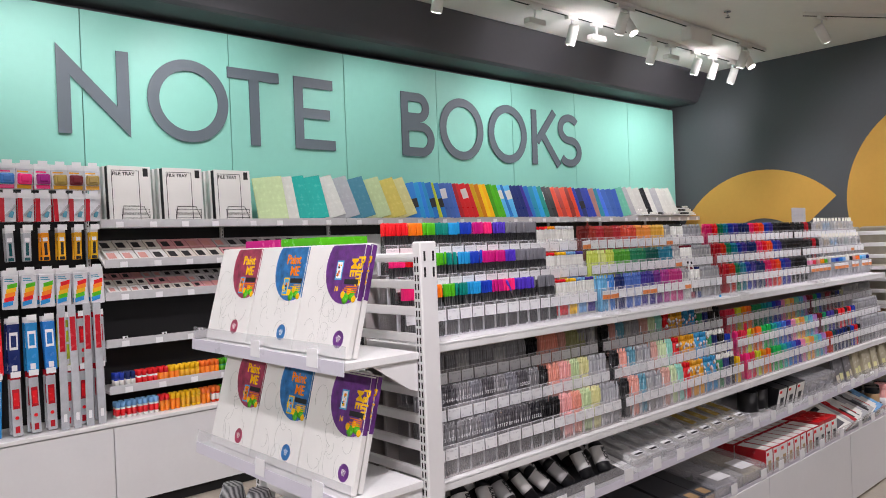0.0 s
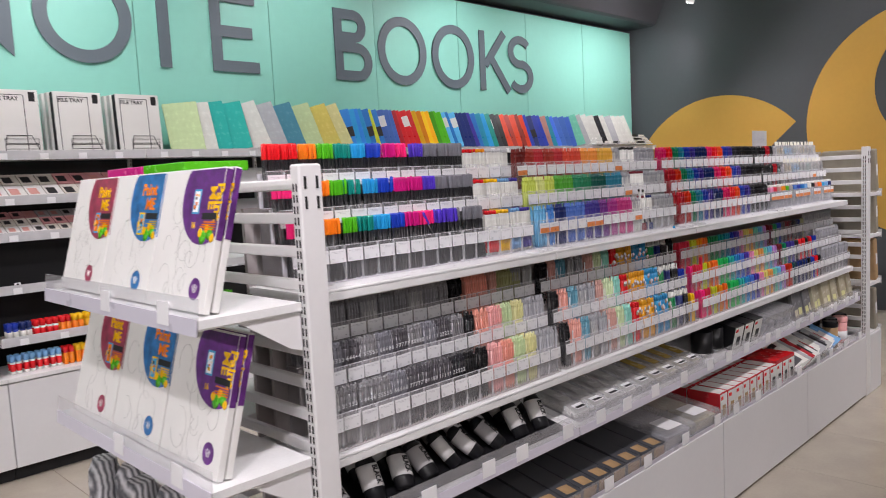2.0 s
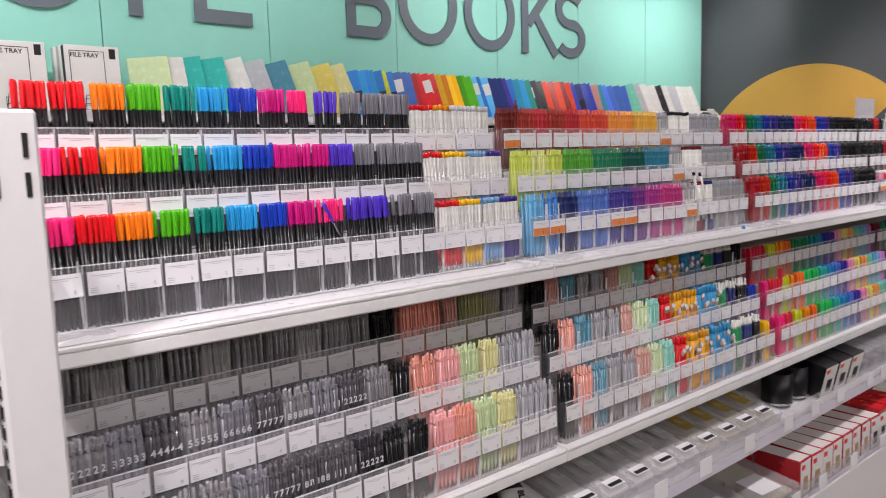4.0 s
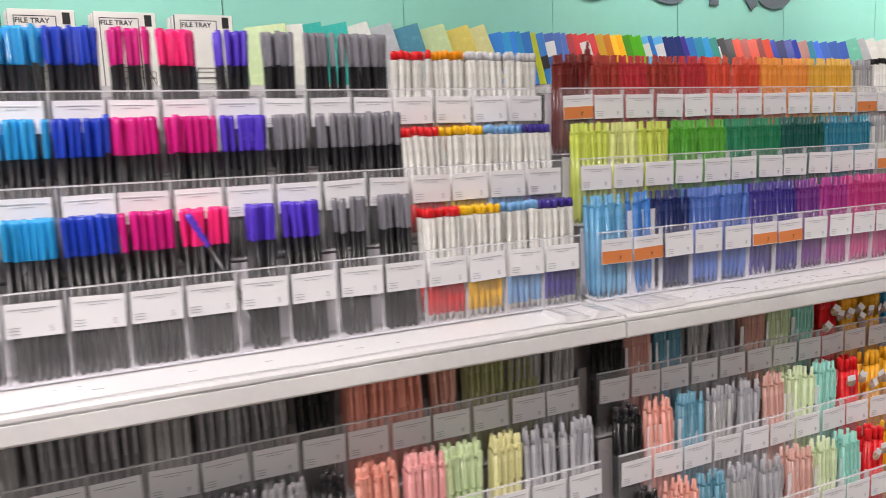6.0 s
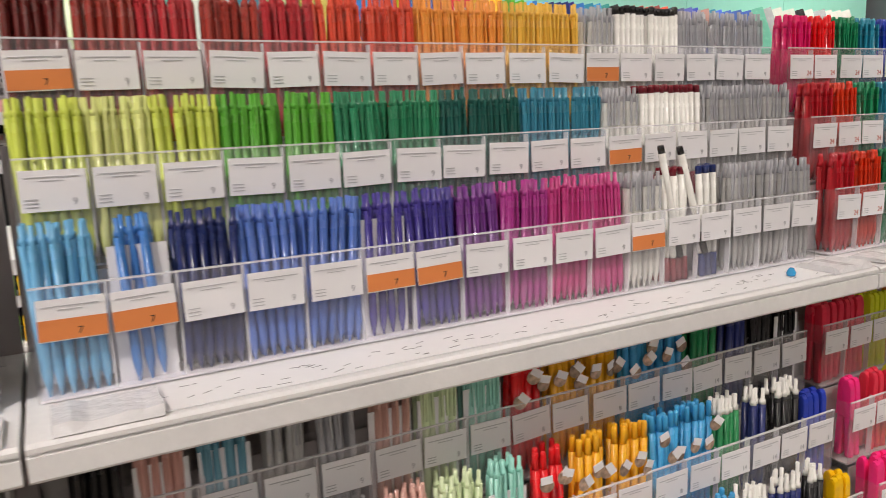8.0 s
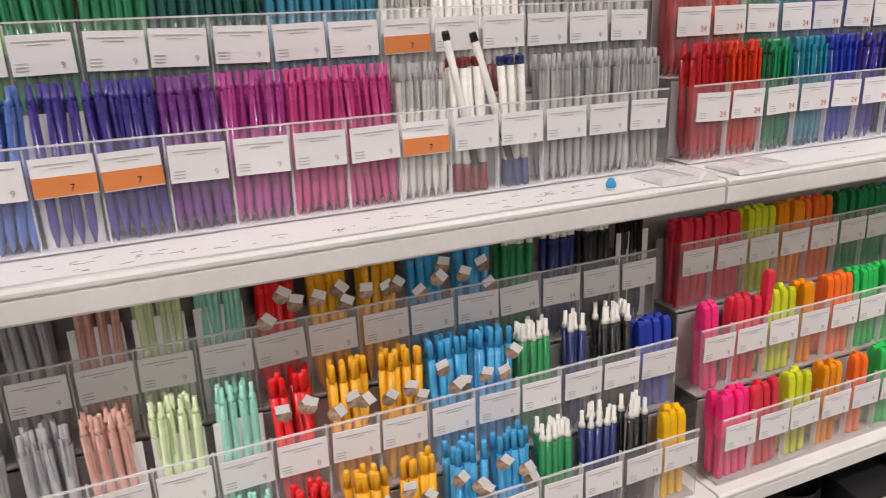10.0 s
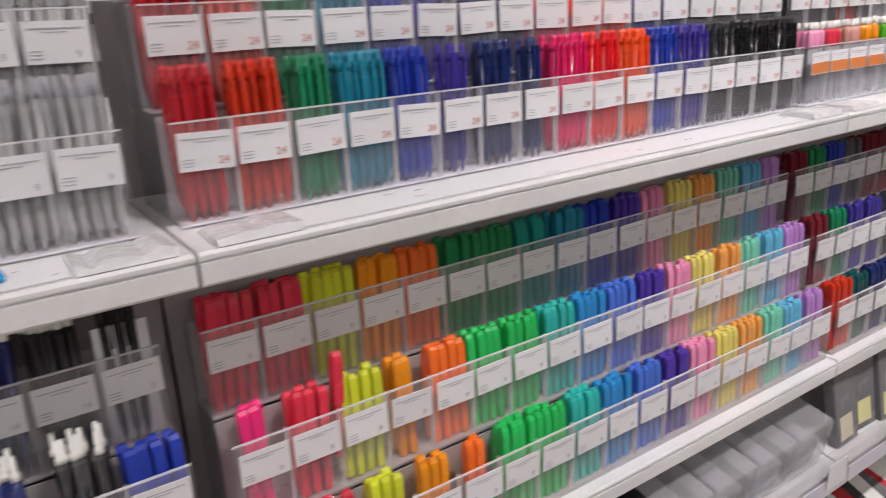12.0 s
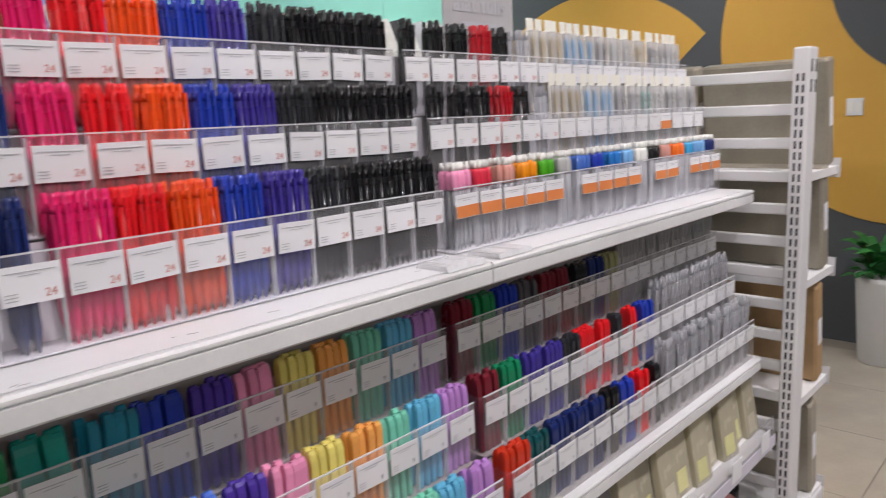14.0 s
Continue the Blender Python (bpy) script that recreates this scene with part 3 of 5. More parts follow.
def pen_meshes(kind, key):
    if (kind, key) in CACHE:
        return CACHE[kind, key]
    if kind == "fine":      # black barrel below, long coloured cap above
        body = Build().turned([(0.0030, 0), (0.0038, 0.006), (0.0040, 0.122)], 8).mesh("barrel", BLACK_PLASTIC)
        cap = Build().turned([(0.0024, 0.112), (0.0036, 0.116), (0.0047, 0.158), (0.0036, 0.163)], 8).box((-0.0010, -0.0068, 0.124), (0.0010, -0.0040, 0.160)).mesh("cap", plastic(key))
    elif kind == "gel":     # clear barrel, coloured plug on top
        body = Build().turned([(0.0012, 0), (0.0030, 0.010), (0.0047, 0.03), (0.0047, 0.131)], 8).box((-0.0012, -0.0068, 0.095), (0.0012, -0.0045, 0.128)).turned([(0.0031, 0.0095), (0.0049, 0.030), (0.0049, 0.046)], 8, mi=1).mesh("barrel", plastic("milk", 0.25), plastic(key))
        cap = Build().turned([(0.0046, 0.1315), (0.0046, 0.140), (0.0030, 0.143)], 8).mesh("cap", plastic(key))
    elif kind == "sleeve":  # solid colour ball pens
        body = Build().turned([(0.0014, 0), (0.0040, 0.012), (0.0049, 0.02), (0.0049, 0.126)], 8).mesh("barrel", plastic(key, 0, 0.14))
        cap = Build().turned([(0.0046, 0.1262), (0.0040, 0.131), (0.0027, 0.132), (0.0025, 0.142)], 8).box((-0.0014, -0.0075, 0.088), (0.0014, -0.0048, 0.130)).mesh("clip", plastic(key, 0, 0.14))
    elif kind == "click":   # coloured clear barrel, darker grip, clip and button
        body = Build().turned([(0.0012, 0), (0.0034, 0.012), (0.0053, 0.02), (0.0053, 0.122)], 8).mesh("barrel", plastic(key, 0.18))
        cap = Build().turned([(0.0051, 0.1225), (0.0046, 0.128), (0.0034, 0.129), (0.0038, 0.136), (0.0026, 0.141)], 8).box((-0.0018, -0.0092, 0.090), (0.0018, -0.0050, 0.131)).mesh("clip", plastic(key))
    elif kind == "clear":
        body = Build().turned([(0.0012, 0), (0.0034, 0.012), (0.0048, 0.02), (0.0048, 0.122)], 8).mesh("barrel", plastic(key, 0.45))
        cap = Build().turned([(0.0046, 0.1225), (0.0030, 0.129), (0.0027, 0.140)], 8).box((-0.0012, -0.0075, 0.095), (0.0012, -0.0046, 0.130)).mesh("clip", plastic("clear", 0.2))
    elif kind == "metal":   # coloured barrel with a pale push button
        body = Build().turned([(0.0012, 0), (0.0034, 0.012), (0.0053, 0.02), (0.0053, 0.118)], 8).mesh("barrel", plastic(key))
        cap = Build().turned([(0.0050, 0.1185), (0.0046, 0.124), (0.0030, 0.125), (0.0028, 0.138)], 8).mesh("button", plastic("milk"))
    elif kind == "marker":  # flat highlighter with a rounded cap, seen edge on
        side = [(-0.0065, 0.058), (-0.0065, 0.100), (-0.005, 0.1065), (-0.002, 0.110), (0.002, 0.110), (0.005, 0.1065), (0.0065, 0.100), (0.0065, 0.058)]
        cap = Build()
        for x0, x1, k in ((-0.0054, -0.0044, 0.92), (-0.0044, 0.0044, 1.0), (0.0044, 0.0054, 0.92)):
            cap.along_x(x0, x1, [(y * k, 0.058 + (z - 0.058) * (k * 0.5 + 0.5)) for y, z in side])
        cap = cap.mesh("cap", plastic(key))
        body = Build().soft_box((-0.0045, -0.0055, 0), (0.0045, 0.0055, 0.0575), 0.002).mesh("barrel", plastic(key))
    elif kind == "capped":  # white felt pen with a dark plug at the top and a dark tip
        body = Build().turned([(0.0044, 0.03), (0.0052, 0.034), (0.0052, 0.132)], 8).turned([(0.0046, 0.0), (0.0052, 0.004), (0.0052, 0.0298)], 8, mi=1).mesh("barrel", plastic("milk"), plastic(key))
        cap = Build().turned([(0.0050, 0.1322), (0.0050, 0.140), (0.0042, 0.142)], 8).mesh("cap", plastic(key))
    elif kind == "charm":   # short clear pen with a chunky coloured head
        body = Build().turned([(0.0012, 0), (0.0032, 0.010), (0.0040, 0.018), (0.0040, 0.088)], 8).turned([(0.0015, 0.02), (0.0015, 0.08)], 6, mi=1).mesh("barrel", plastic("clear", 0.55), BLACK_PLASTIC)
        cap = Build().turned([(0.0050, 0.0882), (0.0062, 0.094), (0.0062, 0.110), (0.0040, 0.116)], 8).turned([(0.0034, 0.1162), (0.0040, 0.120), (0.0028, 0.128)], 6, mi=1).mesh("head", plastic(key), plastic("milk"))
    elif kind == "toy":     # ball pen with a round tag tied to it
        body = Build().turned([(0.0012, 0), (0.0036, 0.012), (0.0054, 0.02), (0.0054, 0.122)], 8).mesh("barrel", plastic(key))
        cap = Build().turned([(0.0045, 0.1225), (0.0040, 0.138), (0.0030, 0.1405)], 8).mesh("button", plastic(key))
    if kind != "marker":
        k = 0.97 if kind in ("click", "charm") else 0.86
        slim(body, k), slim(cap, k)
    CACHE[kind, key] = (body, cap)
    return body, cap


def slim(me, k):
    for v in me.vertices:
        v.co.x *= k
        v.co.y *= k
    return me


WORDS = {"fine": ("fineliner", "black fineliner pen with a coloured cap in acrylic rack", "cap"), "gel": ("gel_pen", "clear gel pen with a coloured plug in acrylic rack", "plug"),
         "sleeve": ("ball_pen", "slim solid coloured ball pen in acrylic rack", "clip"), "click": ("click_pen", "tinted translucent click pen in acrylic rack", "clip"),
         "clear": ("clear_pen", "clear plastic ball pen in acrylic rack", "clip"), "metal": ("push_pen", "coloured ball pen with pale push button", "button"),
         "marker": ("highlighter", "chunky flat highlighter with a rounded cap", "cap"), "capped": ("felt_pen", "white felt pen with dark red cap", "cap"), "charm": ("charm_pen", "short clear pen with a chunky coloured head", "head"), "toy": ("tagged_pen", "bright ball pen with a round paper tag", "button")}
REAR = {}


def tall(z):
    """The pens of the lower racks are the longer sort."""
    return Matrix.Diagonal((1, 1, 1.08, 1)) if z < 1.2 else Matrix.Identity(4)


def put_pen(kind, key, x, y, z, lean=0.0, tip=0.0, turn=0.0):
    body, cap = pen_meshes(kind, key)
    name, label, cname = WORDS[kind]
    if kind == "click" and z < 1.2:
        name, label = "retractable_pen", "slim smoky retractable pen in acrylic rack"
    ob = new(name, body)
    ob.matrix_basis = pose(x, y, z, tip, lean, turn) @ tall(z)
    tagged(ob, label, "pen" if kind != "marker" else "highlighter", label.split(" in ")[0] + "s")
    c = new(cname, cap)
    c.parent = ob
    return ob


def rear_pen(bay, kind, key, x, y, z):
    """A pen of a rear row, kept in one joined mesh for its rack."""
    b, mats = REAR.setdefault(bay, (Build(), []))
    at = pose(x, y, z, rng.uniform(-2, 2), rng.uniform(-2, 2), 0) @ tall(z)
    for me in pen_meshes(kind, key):
        for m in me.materials:
            if m not in mats:
                mats.append(m)
        o = len(b.v)
        b.v += [tuple(at @ v.co) for v in me.vertices]
        for p in me.polygons:
            b.face([o + i for i in p.vertices], mats.index(me.materials[p.material_index]), p.use_smooth)


# price cards, one mesh for each price
CARD_W, CARD_H = 0.051, 0.0345
CARDS = {}


def price_card(x, y, z, price, level, wide=1.0):
    k = (price, wide)
    orange = price.startswith("o")
    if k not in CARDS:
        w = CARD_W * wide
        card = Build().box((-w / 2, -0.001, 0), (w / 2, 0, CARD_H)).mesh("price_card", PAPER)
        ink = Build()
        ink.box((-w * 0.42, -0.0016, CARD_H - 0.0063), (w * 0.40, -0.0012, CARD_H - 0.0055), 1)
        ink.box((-w * 0.20, -0.0016, CARD_H - 0.0092), (w * 0.16, -0.0012, CARD_H - 0.0086), 1)
        if orange:
            ink.box((-w / 2, -0.0014, 0.001), (w / 2, -0.0011, CARD_H * 0.52), 2)
        else:
            for j in range(3):
                ink.box((-w * 0.44, -0.0016, 0.004 + j * 0.003), (-w * 0.24, -0.0012, 0.0048 + j * 0.003), 1)
        if price.strip("o"):
            add_text(ink, price.strip("o"), 0.0105 if price == "24" else 0.0085, Matrix.Translation((w * (0.30 if not orange else 0.1), -0.0014, 0.0045)) @ FRONT, 0, 0.0003)
        ink = ink.mesh("print", RED_INK if price == "24" else (BLACK_INK if orange else INK), INK, ORANGE_PAPER)
        CARDS[k] = (card, ink)
    card, ink = CARDS[k]
    ob = new("sale_card" if orange else ("price_card" if not level else "shelf_price_card"), card)
    ob.matrix_basis = pose(x, y, z, rng.uniform(-3, 1), rng.gauss(0, 1.0), 0)
    tagged(ob, "orange and white sale price card on acrylic" if price.startswith("o") else "small white printed price card on acrylic", "price card", "price cards")
    c = new("print", ink)
    c.parent = ob


def fill(bay, level, yf, zf, tiers, count_slots=SLOTS, numerals=False):
    """tiers: bottom to top, each a list of (kind, colour, price, count) for a slot."""
    start, width = RACKS[bay]
    xa = BAY0 + bay + start
    PITCH = width / count_slots
    STEP_Z, STEP_Y = STEPS[level]
    rack(xa, yf, zf, level, count_slots, width)
    for t, slots in enumerate(tiers):
        y, z = yf + t * STEP_Y, zf + t * STEP_Z + 0.0032
        for s, (kind, key, price, count) in enumerate(slots[:count_slots]):
            xs = xa + s * PITCH
            pit = 0.0127 if kind == "marker" else (0.0083 if kind == "fine" else (0.0089 if count > 5 else 0.0102))
            x = xs + (PITCH - pit * (count - 1)) / 2 + rng.uniform(-0.002, 0.002)
            lean = rng.gauss(0, 1.2)
            if kind == "card":
                for j in range(count):
                    blister(xs + PITCH * (j + 0.5) / count, y + 0.012 + 0.003 * (j % 2), z, key, rng)
            else:
                for j in range(count):
                    up = max(0, rng.gauss(0, 0.0012))
                    put_pen(kind, key, x + j * pit, y + (0.0125 if kind == "marker" else 0.0095) + rng.uniform(0, 0.002), z, lean + rng.gauss(0, 0.7), rng.uniform(-1.5, 1.0) - 2, rng.uniform(-14, 14) if kind != "marker" else rng.uniform(-3, 3)).location.z += up
                    if numerals and t < 2 and s < 9 and kind == "click":
                        numeral(str((s + 1) % 8 + 1), x + j * pit, y + 0.0042, z)
                    if kind == "toy" and j != 1:
                        paper_tag(x + j * pit, y + 0.0035, z + rng.uniform(0.122, 0.150))
                rows = 1 if kind == "marker" else 2
                for q in range(rows):
                    for j in range(count):
                        if rng.random() < 0.88:
                            rear_pen((bay, level), kind, key, x + j * pit + rng.uniform(-0.001, 0.001), y + (0.030 if kind == "marker" else 0.0205 + 0.0105 * q), z)
                if kind == "sleeve" and count < 5:
                    thing("insert_card", Build().box((xs + 0.004, y + 0.0145, z), (xs + PITCH - 0.004, y + 0.0155, z + 0.118)), PAPER, "white insert card in a half empty slot", "insert card", "insert cards")
            if price:
                price_card(xs + PITCH / 2 + rng.gauss(0, 0.0008), y - 0.0008, z + 0.0485, price, level)


def numeral(digit, x, y, z):
    """A size number printed on a clear sticker that sits on the pen."""
    if ("num", digit) not in CACHE:
        CACHE["num", digit] = add_text(Build(), digit, 0.0155, FRONT, 0, 0.0003, 0.0003).mesh("numeral", plastic("clear"))
    ob = new("size_sticker", CACHE["num", digit])
    ob.matrix_basis = pose(x, y, z + 0.103)
    tagged(ob, "white size number printed on a clear sticker", "size sticker", "size stickers")


def paper_tag(x, y, z):
    if "tag" not in CACHE:
        CACHE["tag"] = Build().turned([(0.0085, -0.0005), (0.0085, 0.0005)], 12, at=pose(0, -0.002, 0, 90)).mesh("paper_tag", mat("brown_printed_tag", "b39a86", 0.5, vary=0.9, scale=150, perobj=0.45)), \
            Build().box((-0.007, -0.0035, 0.002), (0.007, -0.0028, 0.011), at=pose(0, 0, 0, 0, 14, 0)).mesh("tape", PAPER)
    ob = new("paper_tag", CACHE["tag"][0])
    ob.matrix_basis = pose(x + rng.uniform(-0.004, 0.004), y, z - rng.uniform(0.012, 0.035), 0, rng.uniform(-50, 50), rng.uniform(-15, 15))
    tagged(ob, "round brown printed paper tag tied to a pen", "paper tag", "paper tags")
    t = new("tape", CACHE["tag"][1])
    t.parent = ob


CREAM_CARD = mat("cream_backing_card", "f4f2e6", 0.5, vary=0.04)
PACK_POLY = acrylic("blister_bubble", (0.98, 0.98, 0.98), 0.15, 0.3, 0.3)


def blister(x, y, z, key, r):
    if ("blister", key) not in CACHE:
        CACHE["blister", key] = (Build().soft_box((-0.0105, -0.0005, 0), (0.0105, 0.0008, 0.165), 0.0004).mesh("backing_card", CREAM_CARD),
                                 Build().turned([(0.002, 0.02), (0.0036, 0.03), (0.0036, 0.125), (0.0024, 0.132)], 8, c=(0, -0.006)).mesh("refill", plastic(key)),
                                 Build().rings([[(-0.0085, -0.0112, zz), (0.0085, -0.0112, zz), (0.0088, -0.0007, zz), (-0.0088, -0.0007, zz)] for zz in (0.012, 0.142)]).mesh("bubble", PACK_POLY))
    a, b, c = CACHE["blister", key]
    ob = new("blister_pack", a)
    ob.matrix_basis = pose(x, y + 0.004, z, -4, r.gauss(0, 1.5), r.uniform(-4, 4))
    tagged(ob, "white carded blister pack holding one pen", "blister pack", "blister packs")
    for nm, me in (("pen", b), ("bubble", c)):
        o = new(nm, me)
        o.parent = ob


def row(spec, kind="sleeve", price="9", count=6):
    """A tier from a compact text: colour, or kind:colour, with *n for repeats and @price."""
    out = []
    for w in spec.split():
        w, _, rep = w.partition("*")
        w, _, pr = w.partition("@")
        k, _, c = w.rpartition(":")
        cc = c.split("#")
        out += [(k or kind, cc[0], pr if pr else price, int(cc[1]) if len(cc) > 1 else count)] * int(rep or 1)
    return (out + out[-1:] * SLOTS)[:SLOTS]


UP_Y, LOW_Y = 1.883, 1.790
UPZ, LOWZ = S1Z + 0.001, S2Z + 0.001
fill(0, 0, UP_Y, UPZ, [
    row("pink red orange green teal#5 cyan blue magenta pink#5 violet#4 violet#5 grey#4 grey#5 gel:red gel:yellow gel:ltblue gel:indigo", "fine", "5", 6),
    row("pink red orange green teal#5 cyan blue magenta magenta violet grey#4 grey grey gel:red gel:yellow gel:ltblue gel:indigo", "fine", "5", 6),
    row("red red orange green teal cyan blue magenta#5 pink#5 violet#4 grey#4 grey grey gel:red gel:amber gel:clear gel:clear", "fine", "5", 6)])
# Dark pens, coloured paler grey to stand for reflections in the acrylic.
DARKS = "ghost smokegrey*3 grey smoke*3 dark black#4"
BACKS = " ".join((["clear:smokegrey", "clear:ghost", "clear:silver"] * 6)[:10])
MIDS = " ".join((["smokegrey", "grey", "smoke"] * 6)[:10])
fill(0, 1, LOW_Y, LOWZ, [
    row(DARKS + " black#3 blush peach palegreen cream clear:clear*2", "click", "9", 5),
    row(MIDS + " black#2 peach blush palegreen cream#4 clear:clear*2", "click", "9", 5),
    row(BACKS + " black#4 peach*2 dusty#3 olive clear:olive clear:ghost*2", "click", "9", 5)], SLOTS, True)
fill(1, 0, UP_Y, UPZ, [
    row("sky@o7 azure#3@o7 navy cobalt cobalt indigo#4@o7 indigo@o7 plum fuchsia rose#6 rose clear:milk@o7 capped:wine#4 capped:navy#3 clear:ghost#5*3", "sleeve", "9", 6),
    row("lime palelime lime leaf leaf sea sea pine pine petrol petrol clear:milk@o7 capped:wine*2 clear:ghost*3"),
    row("maroon@o7 brick crimson brick crimson vermil vermil amber amber sun sun clear:milk@o7 capped:black*2 clear:clear*3")])
fill(1, 1, LOW_Y, LOWZ, [
    row("click:black#3 peach steel clear:ghost clear:clear dusty#4 palegreen mint toy:red@8 toy:gold@8*2 toy:skyclip@8*2 metal:forest@14 metal:ink@14 metal:black#3@14 marker:yellow#3@3", "sleeve", "9", 4),
    row("click:black#3 peach steel clear:ghost clear:clear dusty#4 palegreen mint toy:red@8 toy:gold@8*2 toy:skyclip@8*2 metal:forest@14 metal:ink#2@14 metal:black@14 marker:royal#4@3", "sleeve", "9", 4),
    row("click:black#4 salmon steel clear:ghost clear:clear dusty#4 palegreen mint toy:red@8 toy:gold@8*2 toy:skyclip@8*2 metal:forest@14 metal:ink@14 metal:black@14 black#3@3", "sleeve", "9", 4)])
fill(2, 0, UP_Y, UPZ, [
    row("crimson#4 fireclear sea#4 petrol royal#4 indigo#2 navy#4 navy#2 cerise red flame royal indigo charcoal black*3", "click", "24", 5),
    row("crimson fireclear sea#4 petrol royal#4 indigo#4 navy navy#4 cerise red flame royal indigo charcoal black*3", "click", "24", 5),
    row("cerise red sea petrol royal indigo navy navy cerise red flame royal indigo charcoal black*3", "click", "24", 5)])
fill(2, 1, LOW_Y, LOWZ, [
    row("pink hotred neon#3 amber#3 neonorange#2 neongreen neongreen aqua cerulean hblue hviolet pinkpastel yellowpastel orangepastel mintpastel skypastel lilac", "marker", "9", 4),
    row("pink#2 hotred#3 neon#4 amber#2 neonorange neongreen neongreen aqua cerulean hblue hviolet pinkpastel yellowpastel orangepastel mintpastel skypastel lilac", "marker", "9", 4),
    row("hotred hotred neon amber neonorange forest forest teal petrol royal hviolet pinkpastel yellowpastel orangepastel mintpastel skypastel lilac", "marker", "9", 4)])
fill(3, 0, UP_Y, UPZ, [
    row("pinkpastel@o hotred@o salmon@o amber@o leaf@o ghost@ cobalt@o royal@o azure@o ltblue@o milk@ black@o salmon@o neonorange@ skyclip@o ltblue@o navy@o", "charm", "", 4),
    row("click:black@24*3 click:crimson#3@24 click:black@24 clear:clear@24 gilt@9 gilt@9 cyan@9 cyan@9 smoke@9 grey@9 teal@9 ghost@o dark@9 smokegrey@9 dark@9", "card", "", 2),
    row("click:black@24*3 click:crimson#3@24 click:black@24 clear:clear@24 gilt@9 gilt@9 cyan@9 cyan@9 smoke@9 ghost@9 ghost@9 gilt@9 dark@9 smokegrey@9 ghost@9", "card", "", 2)])
fill(3, 1, LOW_Y, LOWZ, [
    row("fireclear#5 tealdark navy navy navy#3 black#3 royal#4 red#3 black#2 clear:silver*8", "marker", "9", 4),
    row("wine sea indigo indigo charcoal red red#3 charcoal#2 red#2 royal clear:smokegrey*7", "marker", "9", 4),
    row("wine forest royal smoke wine wine#3 charcoal navy olive clear:ghost*8", "marker", "9", 4)])
for (bay, level), (b, mats) in REAR.items():
    ob = new("rear_pens", b.mesh("rear_pens", *mats))
    tagged(ob, "rows of pens standing behind the front ones", "pens", kind="stuff")

# a few stray pens
put_pen("fine", "violet", BAY0 + 0.011 + 9.55 * PITCH, UP_Y + 0.007, UPZ + 0.004, -27, -2, 0).location.z += 0.012
for k, ln in enumerate((-11, -16)):
    put_pen("capped", "black", BAY0 + 1.011 + (12.35 + 0.75 * k) * PITCH, UP_Y + 0.0065, UPZ + 0.034, ln, -4, 0)
put_pen("marker", "hotred", BAY0 + 2.011 + 2.02 * PITCH, LOW_Y + STEPS[1][1] + 0.012, LOWZ + STEPS[1][0] + 0.036, 4, -2, 0)
put_pen("sleeve", "maroon", BAY0 + 1.011 + 0.75 * PITCH, UP_Y + 2 * STEPS[0][1] + 0.0065, UPZ + 2 * STEPS[0][0] + 0.022, 6, -2, 0)

# ---- wall unit along the mint wall ----
standing = {ob.name for ob in scene.objects}
WALL_Y, WALL_X1 = 5.6, 9.65     # the wall and its corner in the display's own units
WALL_F, WALL_B = 5.16, WALL_Y - 0.004      # base front, and back
UNIT_X = 1.74
for i in range(-2, 8):
    xa, xb = UNIT_X + i * 1.0, min(UNIT_X + (i + 1) * 1.0, WALL_X1 - 0.01)
    c = thing("wall_base_cabinet", Build().box((xa + 0.002, WALL_F + 0.02, -0.03), (xb - 0.002, WALL_B, 0.485)), CARCASS, "white laminate base cabinet along the wall", "cabinet", group="wall base cabinets")
    part("door", Build().soft_box((xa + 0.003, WALL_F, -0.03), (xb - 0.003, WALL_F + 0.018, 0.483), 0.002), CARCASS, c)
    part("top", Build().along_x(xa + 0.001, xb - 0.001, [(WALL_F - 0.004, 0.492), (WALL_F - 0.006, 0.495), (WALL_F - 0.006, 0.515), (WALL_F - 0.003, 0.518), (WALL_B, 0.518), (WALL_B, 0.492)]), SHELF_WHITE, c)
    part("kick_board", Build().box((xa + 0.002, WALL_F + 0.05, -0.1145), (xb - 0.002, WALL_F + 0.065, -0.031)), SLOT_BLACK, c, "black recessed kick board")
    thing("wall_back_panel", Build().box((xa + 0.002, WALL_Y - 0.03, 0.52), (xb - 0.002, WALL_Y - 0.008, 1.885 if i >= 0 else 2.22)), BLACK_PANEL, "black back panel of the wall shelving", "back panel", group="wall back panels")
for i in range(-2, 9):
    x = UNIT_X + i * 1.0
    if x > WALL_X1 - 0.05:
        continue
    u = thing("wall_upright", Build().soft_box((x - 0.012, WALL_Y - 0.06, 0.518), (x + 0.012, WALL_Y - 0.03, 2.22), 0.003), WHITE_METAL, "white slotted upright of the wall shelving", "upright", group="wall uprights")
    sl = Build()
    for k in range(60):
        sl.box((x - 0.003, WALL_Y - 0.0612, 0.56 + k * 0.027), (x + 0.003, WALL_Y - 0.06, 0.576 + k * 0.027))
    part("slot_column", sl, SLOT_BLACK, u, "dark punched slots")["kind"] = "stuff"
TOPZ = 1.838
